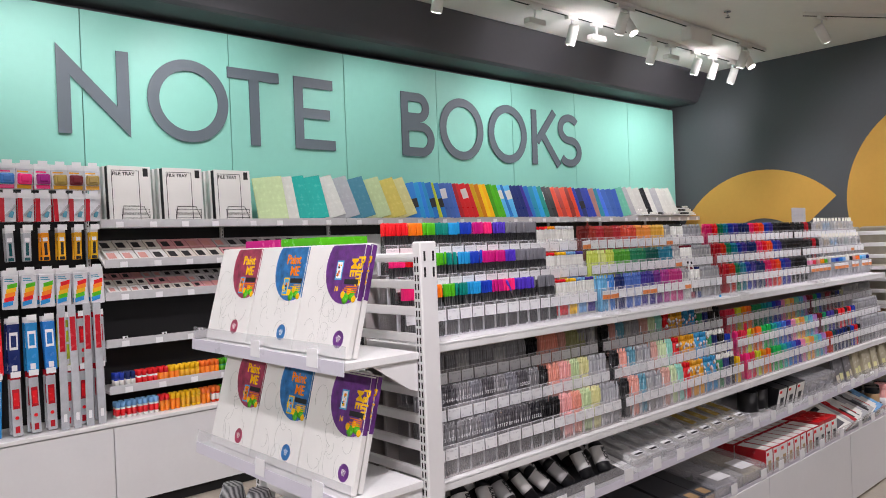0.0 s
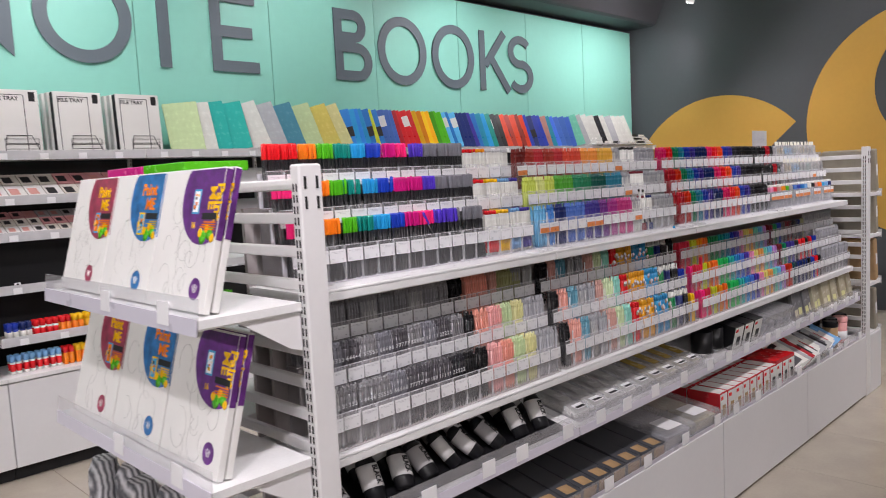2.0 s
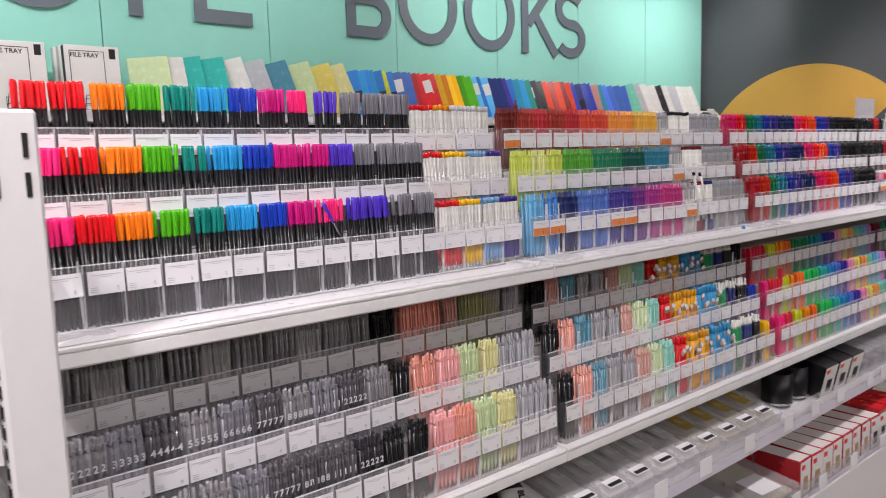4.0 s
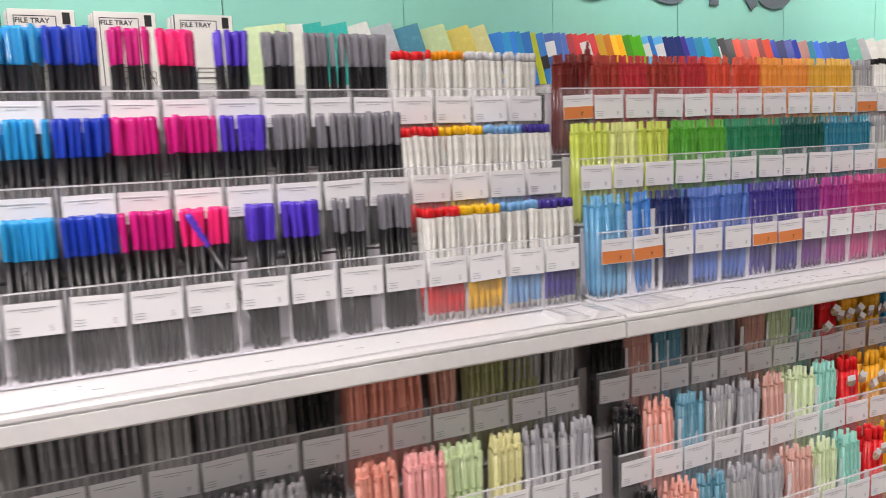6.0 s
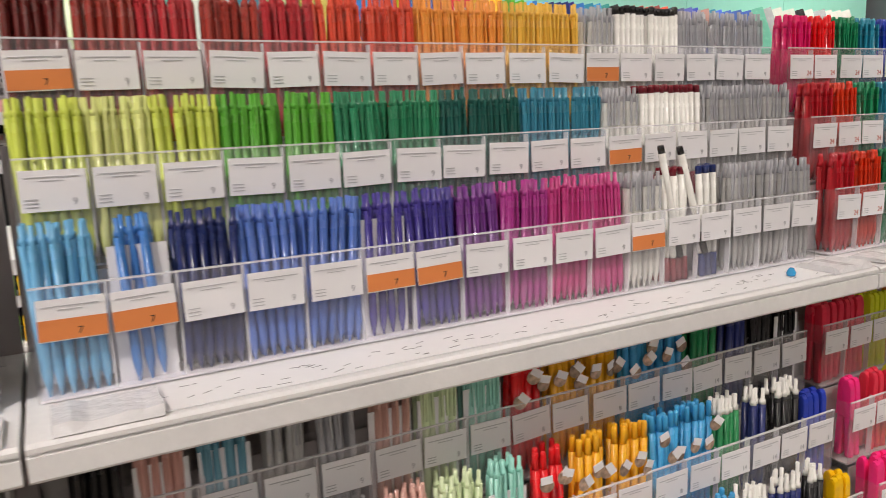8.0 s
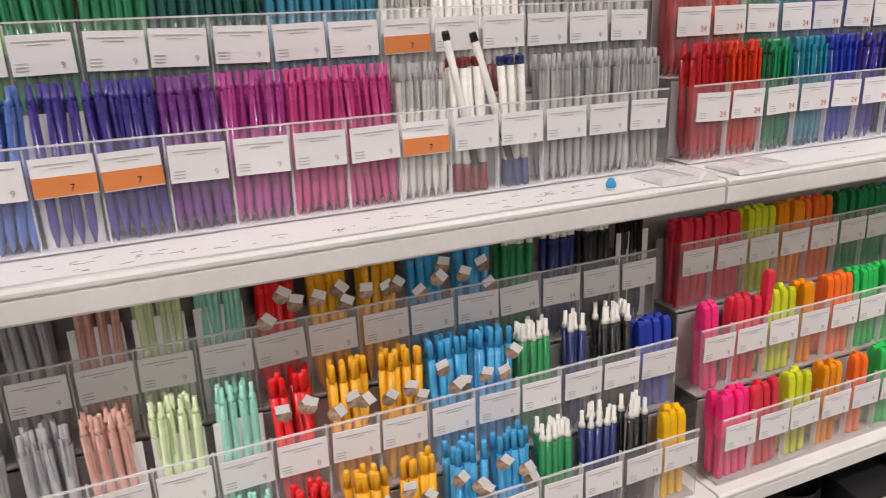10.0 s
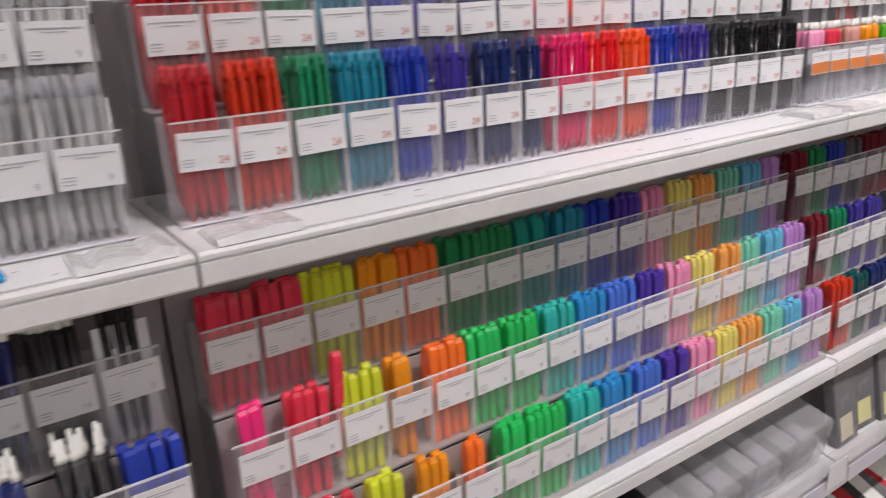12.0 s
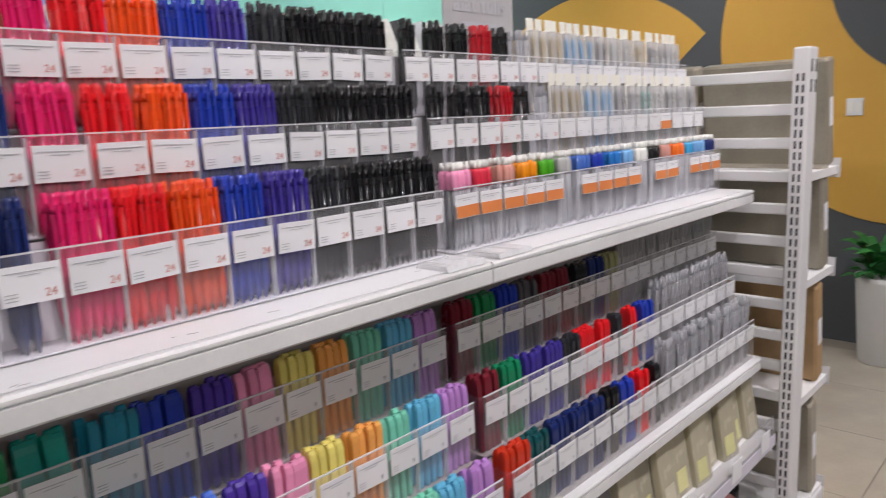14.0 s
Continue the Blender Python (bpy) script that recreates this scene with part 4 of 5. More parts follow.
for i in range(8):
    xa, xb = UNIT_X + i * 1.0, min(UNIT_X + (i + 1) * 1.0, WALL_X1 - 0.01)
    specs = [(TOPZ, 5.27, 0.0, "white wall shelf with clear front lip")]
    if i < 3:
        specs += [(1.565, 5.22, 0.17, "sloping white tray shelf with clear lip"), (1.345, 5.22, 0.15, "sloping white tray shelf with clear lip"), (1.025, 5.25, 0.0, "white wall shelf, nearly empty"), (0.715, 5.22, 0.0, "white wall shelf holding glue sticks")]
    for z, yf, rise, lab in specs:
        yb = WALL_Y - 0.062
        s = thing("wall_shelf", Build().along_x(xa + 0.002, xb - 0.002, [(yf, z - 0.018), (yf, z), (yb, z + rise), (yb, z + rise - 0.018)]), SHELF_WHITE, lab, "shelf", group="wall shelves")
        part("lip", Build().along_x(xa + 0.002, xb - 0.002, [(yf - 0.004, z - 0.022), (yf - 0.007, z + 0.035), (yf - 0.0045, z + 0.035), (yf - 0.001, z - 0.022)]), ACRYLIC_LIP, s, "clear plastic lip")
        for k in range(4):
            xx = xa + 0.1 + 0.23 * k
            part("ticket", Build().box((xx, yf - 0.012, z - 0.02), (xx + 0.05, yf - 0.0095, z + 0.018)), PAPER, s, "white price ticket")


def leaning_box(name, x, y, z, w, h, d, material, label, category, group="", lean=-8, turn=0, build=None):
    """A box that stands on z with its front at y, leaning back."""
    ob = thing(name, Build().soft_box((0, 0, 0), (w, d, h), 0.002), material, label, category, group, at=pose(x, y, z, lean, 0, turn))
    if build:
        build(ob, w, h, d)
    return ob


def frame_bars(b, x0, z0, x1, z1, w=0.004, y=-0.0012, mi=0):
    for lo, hi in (((x0, z0), (x1, z0 + w)), ((x0, z1 - w), (x1, z1)), ((x0, z0), (x0 + w, z1)), ((x1 - w, z0), (x1, z1))):
        b.box((lo[0], y, lo[1]), (hi[0], y + 0.0009, hi[1]), mi)


def tray_art(ob, w, h, d):
    b = Build()
    frame_bars(b, 0.025, 0.02, w * 0.72, h - 0.03)
    add_text(b, "FILE TRAY", 0.034, Matrix.Translation((w * 0.36, -0.0008, h - 0.066)) @ FRONT, 0, 0.0004, 0.0008)
    b.box((w - 0.055, -0.0013, h - 0.07), (w - 0.02, -0.0003, h - 0.012))
    for zz in (0.04, 0.075):
        frame_bars(b, w * 0.28, zz, w - 0.02, zz + 0.03, 0.003, -0.0022)
    for a, c in (((w * 0.28, 0.03), (w * 0.33, 0.125)), ((w - 0.02, 0.03), (w - 0.06, 0.125))):
        b.rod((a[0], -0.002, a[1]), (c[0], -0.002, c[1]), 0.0018)
    b.rod((w * 0.33, -0.002, 0.125), (w - 0.06, -0.002, 0.125), 0.0018)
    part("cover_print", b, BLACK_INK, ob, "black line drawing and lettering")
    for xa in (-0.0012, w + 0.0002):
        part("side_print", Build().box((xa, 0.004, 0.003), (xa + 0.001, d - 0.003, h - 0.003)), BLACK_INK, ob, "black box side")


for k, x in enumerate((1.815, 2.195, 2.585)):
    for j in range(3):
        leaning_box("file_tray_box", x - 0.012 * j, 5.30 + 0.065 * j, TOPZ + 0.004, 0.295, 0.405, 0.055, CARD_WHITE, "white boxed file tray with black line drawing", "boxed file tray", "file tray boxes",
                    -3, 0, tray_art if j == 0 else None)


def folder_art(mode):
    def paint(ob, w, h, d):
        if mode and rng.random() < 0.6:
            part("band", Build().box((-0.0006, -0.0008, h * (0.56 if mode == 1 else 0.3)), (w * rng.choice((0.45, 0.7, 1)) + 0.0006, d + 0.0008, h * (0.84 if mode == 1 else 0.55))), CARD_WHITE if mode == 1 else BLACK_INK, ob, "printed band across the cover")
        part("spine_strip", Build().soft_box((-0.004, 0.0005, 0.004), (-0.0002, d - 0.0005, h - 0.004), 0.0008), ob.data.materials[0], ob)
    return paint


def folder(x, y, key, clear, roll, art, w, h, lab):
    leaning_box("folder", x, y, TOPZ + 0.008, w, h, 0.012 if clear else 0.02, plastic(key, clear) if clear else mat("folder_" + key, COLOUR[key], 0.3, vary=0.1, scale=15, perobj=0.3), lab, "folder", "folders on wall shelf", -14 + rng.uniform(-1.5, 1.5), 0, art).matrix_basis = pose(x, y, TOPZ + 0.008, -14 + rng.uniform(-1.5, 1.5), roll + rng.uniform(-2, 2), (-16 if clear else -36) + rng.uniform(-4, 4))


x = 2.96
for keys, step, clear, mode, roll in (("palegreen milk", 0.10, 0.3, 0, -6), ("aqua aqua", 0.16, 0.1, 0, -9), ("milk clear", 0.15, 0.3, 0, -14), ("steel", 0.16, 0.3, 0, -14), ("palegreen", 0.16, 0.3, 0, -14), ("yellowpastel cream", 0.12, 0.25, 0, -16),
                                      ("azure cyan azure cyan azure", 0.05, 0, 2, -12), ("neon azure", 0.05, 0, 2, -12), ("cobalt cobalt cobalt", 0.05, 0, 1, -12), ("crimson red red red", 0.06, 0, 1, -14), ("yellow amber yellow sun", 0.05, 0, 1, -14),
                                      ("leaf green leaf", 0.05, 0, 1, -14), ("sky azure sky", 0.05, 0, 1, -14), ("navy navy navy indigo", 0.055, 0, 1, -14), ("azure petrol cyan teal", 0.07, 0, 0, -13), ("charcoal black", 0.07, 0, 1, -13),
                                      ("vermil brick vermil brick vermil", 0.07, 0, 2, -13), ("royal navy royal royal", 0.075, 0, 2, -13), ("salmon petrol", 0.08, 0, 0, -13), ("hblue cobalt cobalt hblue", 0.085, 0, 1, -13),
                                      ("mintpastel clear milk milk charcoal milk clear milk milk milk", 0.115, 0.1, 0, -14)):
    for n, key in enumerate(keys.split()):
        big = clear > 0
        folder(x, 5.335 - 0.006 * n, key, clear, roll, folder_art(mode), 0.235 if big else 0.14, 0.37 if big else 0.36, "translucent document sleeve leaning on the wall shelf" if big else "coloured plastic folder leaning on the wall shelf")
        x += step
    x += 0.02
# stacked white letter trays near the corner
for k in range(3):
    t = thing("letter_tray", Build().soft_box((8.15, 5.24 + 0.05 * k, 1.883 + 0.045 * k), (9.5, 5.50, 1.898 + 0.045 * k), 0.003), CARCASS, "white letter trays stacked on the wall shelf", "letter tray", group="letter trays")
    for q in range(7):
        part("front_slat", Build().box((8.17 + 0.19 * q, 5.236 + 0.05 * k, 1.901 + 0.045 * k), (8.31 + 0.19 * q, 5.242 + 0.05 * k, 1.923 + 0.045 * k)), BLACK_INK if q % 3 == 2 else CARD_WHITE, t)

# small boxed goods on the two sloping trays
SMALL = [mat("carton_" + n, c, 0.5, vary=0.1, scale=20) for n, c in (("white", "e4e2e0"), ("cream", "d8d2c8"), ("rose", "d69a9c"), ("grey", "b9b7b8"))]
for z, pitch_x, n2 in ((1.565, 0.105, 2), (1.345, 0.075, 3)):
    for i in range(int(1.7 / pitch_x)):
        for j in range(n2):
            yy = 5.235 + j * (0.27 / n2)
            x = UNIT_X + 0.03 + i * pitch_x
            ob = thing("boxed_stationery", Build().soft_box((0, 0, 0), (pitch_x - 0.006, 0.29 / n2 - 0.006, 0.022), 0.0015), SMALL[(i // 4 + j) % 4], "small carton with dark picture on sloping tray", "carton", "cartons on sloping trays",
                       at=pose(x, yy, z + 0.004 + (yy - 5.22) * (0.545 if z > 1.5 else 0.485), 27.5 if z > 1.5 else 25.2, 0, rng.uniform(-2, 2)))
            part("picture", Build().box((0.012, 0.02, 0.0222), (pitch_x * 0.62, 0.20 / n2, 0.0228)), BLACK_INK if (i // 3 + j) % 3 else RED_INK, ob, "dark printed picture")

# glue sticks and bottles
def glue_stick(x, y, z, key, capkey):
    if ("glue", key, capkey) not in CACHE:
        CACHE["glue", key, capkey] = (Build().turned([(0.014, 0), (0.0145, 0.004), (0.0145, 0.06)], 10).mesh("tube", plastic(key)), Build().turned([(0.0155, 0.0605), (0.0155, 0.088), (0.013, 0.092)], 10).mesh("cap", plastic(capkey)),
                                      Build().turned([(0.0148, 0.014), (0.0148, 0.05)], 10).mesh("sleeve_label", plastic({"milk": "red", "sun": "gold", "orange": "vermil", "forest": "leaf"}.get(key, "milk"))))
    a, b, c = CACHE["glue", key, capkey]
    ob = new("glue_stick", a)
    ob.location, ob.scale = (x, y, z), (1.08, 1.08, 1.22)
    tagged(ob, "glue stick with bright cap on wall shelf", "glue stick", "glue sticks")
    for nm, me in (("cap", b), ("wrapper", c)):
        if nm == "wrapper" and key == "orange":
            continue
        o = new(nm, me)
        o.parent = ob


for z, order in ((0.717, "royal navy red:milk red:milk red:orange yellow:orange yellow:sun yellow:sun neonorange:orange neonorange:orange leaf:forest leaf:forest yellow:sun yellow:sun yellow:sun yellow:sun orange:sun yellow:sun yellow:sun leaf:forest"),
                 (0.520, "ltblue:milk ltblue:milk ltblue:milk ltblue:milk red:orange yellow:orange yellow:sun yellow:sun neonorange:orange neonorange:vermil leaf:forest leaf:forest yellow:sun yellow:sun yellow:sun yellow:sun neonorange:orange yellow:sun leaf:forest leaf:forest")):
    for s, w in enumerate(order.split()):
        cap, _, tube = w.partition(":")
        for i in range(2):
            for j in range(2):
                glue_stick(UNIT_X + 0.06 + s * 0.076 + i * 0.035, 5.26 + j * 0.045, z, tube or cap, cap)
for i in range(7):
    ob = thing("tag_holder", Build().box((0, 0, 0), (0.035, 0.003, 0.045)), PAPER, "small white tag holder on the empty shelf", "tag holder", "tag holders", at=pose(UNIT_X + 0.12 + i * 0.27, 5.27, 1.027, -10))
    part("print", Build().box((0.012, -0.0008, 0.026), (0.024, -0.0001, 0.040)), BLACK_INK, ob)


# hanging packs on hooks at the near end of the wall
def hang_pack(x, y, z, w, h, d, style, key, label):
    """A carded pack on a hook; each row of hooks holds its own kind."""
    w *= 1.14
    f = -d / 2
    body = {"slim": plastic(key), "banded": PACK_CLEAR, "strip": plastic(key)}.get(style, PACK_CLEAR)
    if key in ("silver", "ghost", "grey", "smokegrey"):
        body = SLEEVE
    ob = thing("hanging_pack", Build().soft_box((-w / 2, -d / 2, -h), (w / 2, d / 2, -0.022), 0.003), body, label, "hanging pack", "packs on hooks", at=pose(x, y, z, rng.uniform(-2, 2), rng.gauss(0, 1.5), rng.uniform(-6, 6)))
    part("header_card", Build().box((-w / 2, -0.001, -0.03), (w / 2, 0.001, 0.012)), plastic("crimson") if style == "strip" and key in ("red", "crimson", "silver") else PAPER, ob, "printed header card")
    b = Build()
    if style == "bulge":        # a bulging bright article under a clear bubble
        b.soft_box((-w * 0.42, f - 0.022, -h * 0.8), (w * 0.42, f - 0.0003, -h * 0.36), 0.009).soft_box((-w * 0.25, f - 0.028, -h * 0.68), (w * 0.28, f - 0.02, -h * 0.45), 0.004)
        part("article", b, plastic(key), ob)
        part("printed_band", Build().box((-w * 0.42, f - 0.0016, -h * 0.98), (w * 0.42, f - 0.0003, -h * 0.82)).box((-w * 0.42, f - 0.0016, -h * 0.30), (w * 0.2, f - 0.0003, -h * 0.24)), plastic("pink" if key in ("azure", "fuchsia") else "gold"), ob)
    elif style == "side":       # white card with a red side band and a small tool
        part("printed_band", b.box((-w * 0.5, f - 0.0016, -h), (-w * 0.2, f - 0.0003, -0.022)), plastic("crimson"), ob, "red printed band")
        t = Build().soft_box((-0.006, f - 0.012, -0.04), (0.008, f - 0.0018, 0.045), 0.003, at=pose(w * 0.14, 0, -h * 0.58, 0, 40, 0)).soft_box((-0.004, f - 0.010, -0.03), (0.02, f - 0.0018, 0.01), 0.003, 1, at=pose(w * 0.14, 0, -h * 0.66, 0, 15, 0))
        part("article", t, [plastic("silver"), plastic("steel")], ob)
    elif style == "slim":
        dark = key in ("gold", "sun", "amber", "yellow")
        part("article", b.soft_box((-w * 0.18, f - 0.003, -h * 0.82), (w * 0.2, f - 0.0003, -h * 0.42), 0.001).box((-w * 0.34, f - 0.0016, -h * 0.98), (w * 0.34, f - 0.0003, -h * 0.88)), BLACK_INK if dark else plastic("tealdark"), ob)
        part("picture", Build().box((-w * 0.3, f - 0.0016, -h * 0.38), (w * 0.3, f - 0.0003, -h * 0.26)), PAPER, ob)
    elif style == "banded":     # a slanted fan of rainbow colours
        order = [0, 1, 2, 3, 4] if key in ("green", "sun") else [3, 2, 1, 0, 4]
        for n in range(5):
            za, zb = -h * (0.30 + 0.12 * n), -h * (0.42 + 0.12 * n)
            lean = w * 0.06 * (2 - n)
            b.rings([[(-w * 0.34 + lean, yy, za - 0.008), (w * 0.30 + lean, yy, za + 0.006), (w * 0.28 + lean, yy, zb + 0.006), (-w * 0.34 + lean, yy, zb - 0.008)] for yy in (f - 0.0018 - 0.0004 * n, f - 0.0002)], order[n])
        part("rainbow_picture", b, [plastic(k) for k in ("green", "sun", "orange", "red", "cerulean")], ob, "rainbow coloured printed picture")
        part("caption", Build().box((-w * 0.4, f - 0.0014, -h * 0.2), (w * 0.1, f - 0.0003, -h * 0.17)).box((-w * 0.4, f - 0.0014, -h * 0.25), (w * 0.2, f - 0.0003, -h * 0.225)), plastic("steel"), ob)
    else:                       # long strips with a pale inner window and round marks
        pale = PAPER if key not in ("silver",) else plastic("crimson")
        b.box((-w * 0.34, f - 0.0014, -h * 0.55), (w * 0.34, f - 0.0003, -h * 0.22)).box((-w * 0.22, f - 0.0014, -h * 0.95), (w * 0.22, f - 0.0003, -h * 0.84))
        part("picture", b, pale, ob)
        mark = Build().turned([(w * 0.2, 0), (w * 0.2, 0.002)], 12, at=pose(0, f - 0.0002, -h * 0.7, 90, 0, 0)).box((-w * 0.22, f - 0.0022, -h * 0.5), (w * 0.22, f - 0.0016, -h * 0.28))
        part("printed_mark", mark, plastic(key if key not in ("silver",) else "red"), ob)


def hook(x, z, y1):
    h = thing("wall_hook", Build().rod((x, WALL_Y - 0.03, z), (x, y1, z), 0.0028).rod((x, y1, z), (x, y1 - 0.004, z + 0.02), 0.0028), CHROME, "chrome display hook with white price tag", "hook", "wall hooks")
    part("ticket", Build().box((x - 0.028, y1 - 0.008, z - 0.006), (x + 0.028, y1 - 0.006, z + 0.03)), PAPER, h, "white price ticket")


SLEEVE = mat("clear_ruler_sleeve", "c3c6cc", 0.2, vary=0.25, scale=14, perobj=0.08, coat=0.4)
PACK_CLEAR = mat("pale_pack_card", "e6e6ec", 0.35, vary=0.15, scale=30, perobj=0.1)
PACKS = ((2.215, 0.15, "lime green azure pink fuchsia gilt wine gilt", 0.085, 0.02, "bulge", "bright boxed article on a white card hanging from hook"),
         (2.03, 0.17, "red crimson red crimson red red crimson crimson", 0.08, 0.012, "side", "white and red carded tool hanging from hook"),
         (1.81, 0.2, "tealdark ghost smokegrey ghost amber gold gold sun", 0.04, 0.012, "slim", "slim carded refill pack hanging from hook"),
         (1.545, 0.23, "skypastel green green green sun vermil red red", 0.075, 0.02, "banded", "white pack with rainbow picture hanging from hook"),
         (1.245, 0.33, "wine red navy cerulean azure lime silver silver", 0.06, 0.012, "strip", "long carded stationery pack hanging from hook"),
         (0.90, 0.37, "azure cerulean silver silver silver silver silver silver", 0.05, 0.012, "strip", "long clear sleeve with red label hanging from hook"))
for z, h, keys, w, d, style, label in PACKS:
    for i in range(8):
        x = UNIT_X - 0.05 - i * 0.1
        hook(x, z, 5.22)
        for j in range(2):
            hang_pack(x, 5.24 + 0.06 * j, z, w, h, d, style, keys.split()[7 - i], label)
for i in range(4):
    x = UNIT_X - 0.06 - i * 0.075
    ob = thing("ruler_pack", Build().soft_box((-0.024, -0.006, 0), (0.024, 0.006, 0.80), 0.003), SLEEVE, "long clear sleeve holding grey rulers", "ruler pack", "ruler packs", at=pose(x, 5.19, 0.522, -2, rng.gauss(0, 0.6), 0))
    part("label", Build().box((-0.016, -0.0085, 0.50), (0.016, -0.0063, 0.72)), plastic("crimson"), ob, "red printed label")
    part("barcode", Build().box((-0.01, -0.0085, 0.05), (0.01, -0.0063, 0.10)), PAPER, ob)

set_on_wall(standing)

# ---- end display with activity books ----
ART = [mat("wine_print", "a8405c", 0.4, vary=0.7, scale=30), mat("blue_print", "3478b8", 0.4, vary=0.7, scale=30), mat("purple_print", "6c3486", 0.4, vary=0.7, scale=30)]
SKETCH = mat("pale_pencil_line", "b9b8b4", 0.7)
PAINT = [plastic("yellow"), plastic("orange"), plastic("green"), plastic("sky"), BLACK_INK, PAPER]


def activity_book(y0, z, k, depth):
    """Stands on the display shelf and leans back; its cover faces -x."""
    w, h, d = 0.315, 0.352, 0.018
    at = pose(1.292 + depth * 0.021, y0, z, 0, 0, 0) @ pose(0, 0, 0, 0, 15, 0) @ Matrix.Scale(0.89, 4)
    b = Build().soft_box((0, 0, 0), (d, w, h), 0.0015)
    ob = thing("activity_book", b, CARD_WHITE, "white boxed colouring set with bright round cover print", "activity set", "activity books on end display", at=at)
    art = Build()
    n = 40
    disc = [(0.072 + 0.122 * math.cos(2 * math.pi * i / n), h - 0.068 + 0.122 * math.sin(2 * math.pi * i / n)) for i in range(n)]
    pts = [(max(0.001, yy), min(h - 0.004, zz)) for yy, zz in disc]
    art.rings([[(x, yy, zz) for yy, zz in pts] for x in (-0.0012, -0.0003)])
    part("cover_print", art, ART[k], ob, "bright rounded cover print")
    blot = Build()
    r = random.Random(k * 7 + 3 + int(z * 10))
    # a framed picture, a leafy corner, a dark caption bar, thin rules and the painted title
    py, pz = (0.100, h - 0.115) if k == 2 else (0.086, h - 0.172)
    blot.soft_box((-0.0018, py, pz), (-0.0013, py + 0.036, pz + 0.062), 0.0003, 3 if k != 1 else 0).soft_box((-0.0022, py + 0.005, pz + 0.005), (-0.0017, py + 0.031, pz + 0.057), 0.0003, (1, 3, 5)[k])
    for n2 in range(9):
        cy, cz, q = r.uniform(py + 0.01, py + 0.026), r.uniform(pz + 0.012, pz + 0.05), r.uniform(0.002, 0.006)
        blot.box((-0.0025, cy - q, cz - q), (-0.0021, cy + q, cz + q * 0.5), r.choice((0, 1, 3, 4)))
    for n2 in range(5):
        blot.turned([(0.012 + 0.006 * (n2 % 2), 0), (0.01, 0.0006)], 9, mi=n2 % 2 * 2, at=pose(-0.0011 - 0.0001 * n2, 0.018 + 0.015 * n2, h - 0.172 + 0.011 * (n2 % 3), 0, -90, 0))
    blot.box((-0.0024, 0.006, h - 0.128), (-0.0019, 0.08, h - 0.112), 4)
    for n2 in range(4):
        blot.box((-0.0024, 0.008, h - 0.136 - 0.006 * n2), (-0.0019, 0.07 + r.uniform(-0.02, 0.02), h - 0.133 - 0.006 * n2), 1 if k != 1 else 0)
    tone = (0, 1, 0)[k]
    face = pose(-0.0019, 0, 0) @ pose(0, 0, 0, 90, 0, -90)
    if k == 2:
        for word, yy, zz in (("Paint", 0.022, h - 0.085), ("ME", 0.056, h - 0.075)):
            add_text(blot, word, 0.046, Matrix.Translation((0, yy, zz)) @ face @ pose(0, 0, 0, 0, 0, -90), tone, 0.0004, 0.0012)
    else:
        for word, yy, zz in (("Paint", 0.080, h - 0.062), ("ME", 0.062, h - 0.102)):
            add_text(blot, word, 0.046, Matrix.Translation((0, yy, zz)) @ face, tone, 0.0004, 0.0012)
    add_text(blot, "16", 0.022, Matrix.Translation((0, 0.118, h - 0.15)) @ face, 0, 0.0004, 0.0006)
    part("title_art", blot, PAINT, ob, "yellow, orange and green title art")["kind"] = "stuff"
    badge = Build().turned([(0.027, 0), (0.027, 0.0008)], 20, at=pose(-0.0004, 0.10 - 0.02 * k, 0.055, 0, -90, 0))
    part("badge", badge, ART[k], ob, "round printed badge")
    lines = Build()
    for i in range(5):
        a = radians(-50 + 25 * i)
        lines.rod((-0.0014, 0.10 - 0.02 * k + 0.006 * math.sin(a), 0.046), (-0.0014, 0.10 - 0.02 * k + 0.016 * math.sin(a), 0.055 + 0.012 * math.cos(a)), 0.0008, 4)
    part("badge_rays", lines, CARD_WHITE, ob)
    draw = Build()
    r = random.Random(k + int(z * 100))
    for _ in range(14):
        cy, cz, rad = r.uniform(0.06, 0.25), r.uniform(0.03, 0.26), r.uniform(0.015, 0.045)
        a0, span = r.uniform(0, 6), r.uniform(2, 5)
        p = [(cy + rad * math.cos(a0 + span * i / 9), cz + rad * 1.3 * math.sin(a0 + span * i / 9)) for i in range(10)]
        for q in range(9):
            if all(0.01 < v[0] < w - 0.01 and 0.01 < v[1] < h - 0.01 for v in (p[q], p[q + 1])):
                draw.rod((-0.0002, *p[q]), (-0.0002, *p[q + 1]), 0.0006, 4)
    part("line_drawing", draw, SKETCH, ob, "pale pencil line drawing")["kind"] = "stuff"
    part("spine_print", Build().box((0.001, -0.0012, h * 0.5), (d - 0.001, -0.0002, h - 0.004)), ART[k], ob, "coloured spine print")


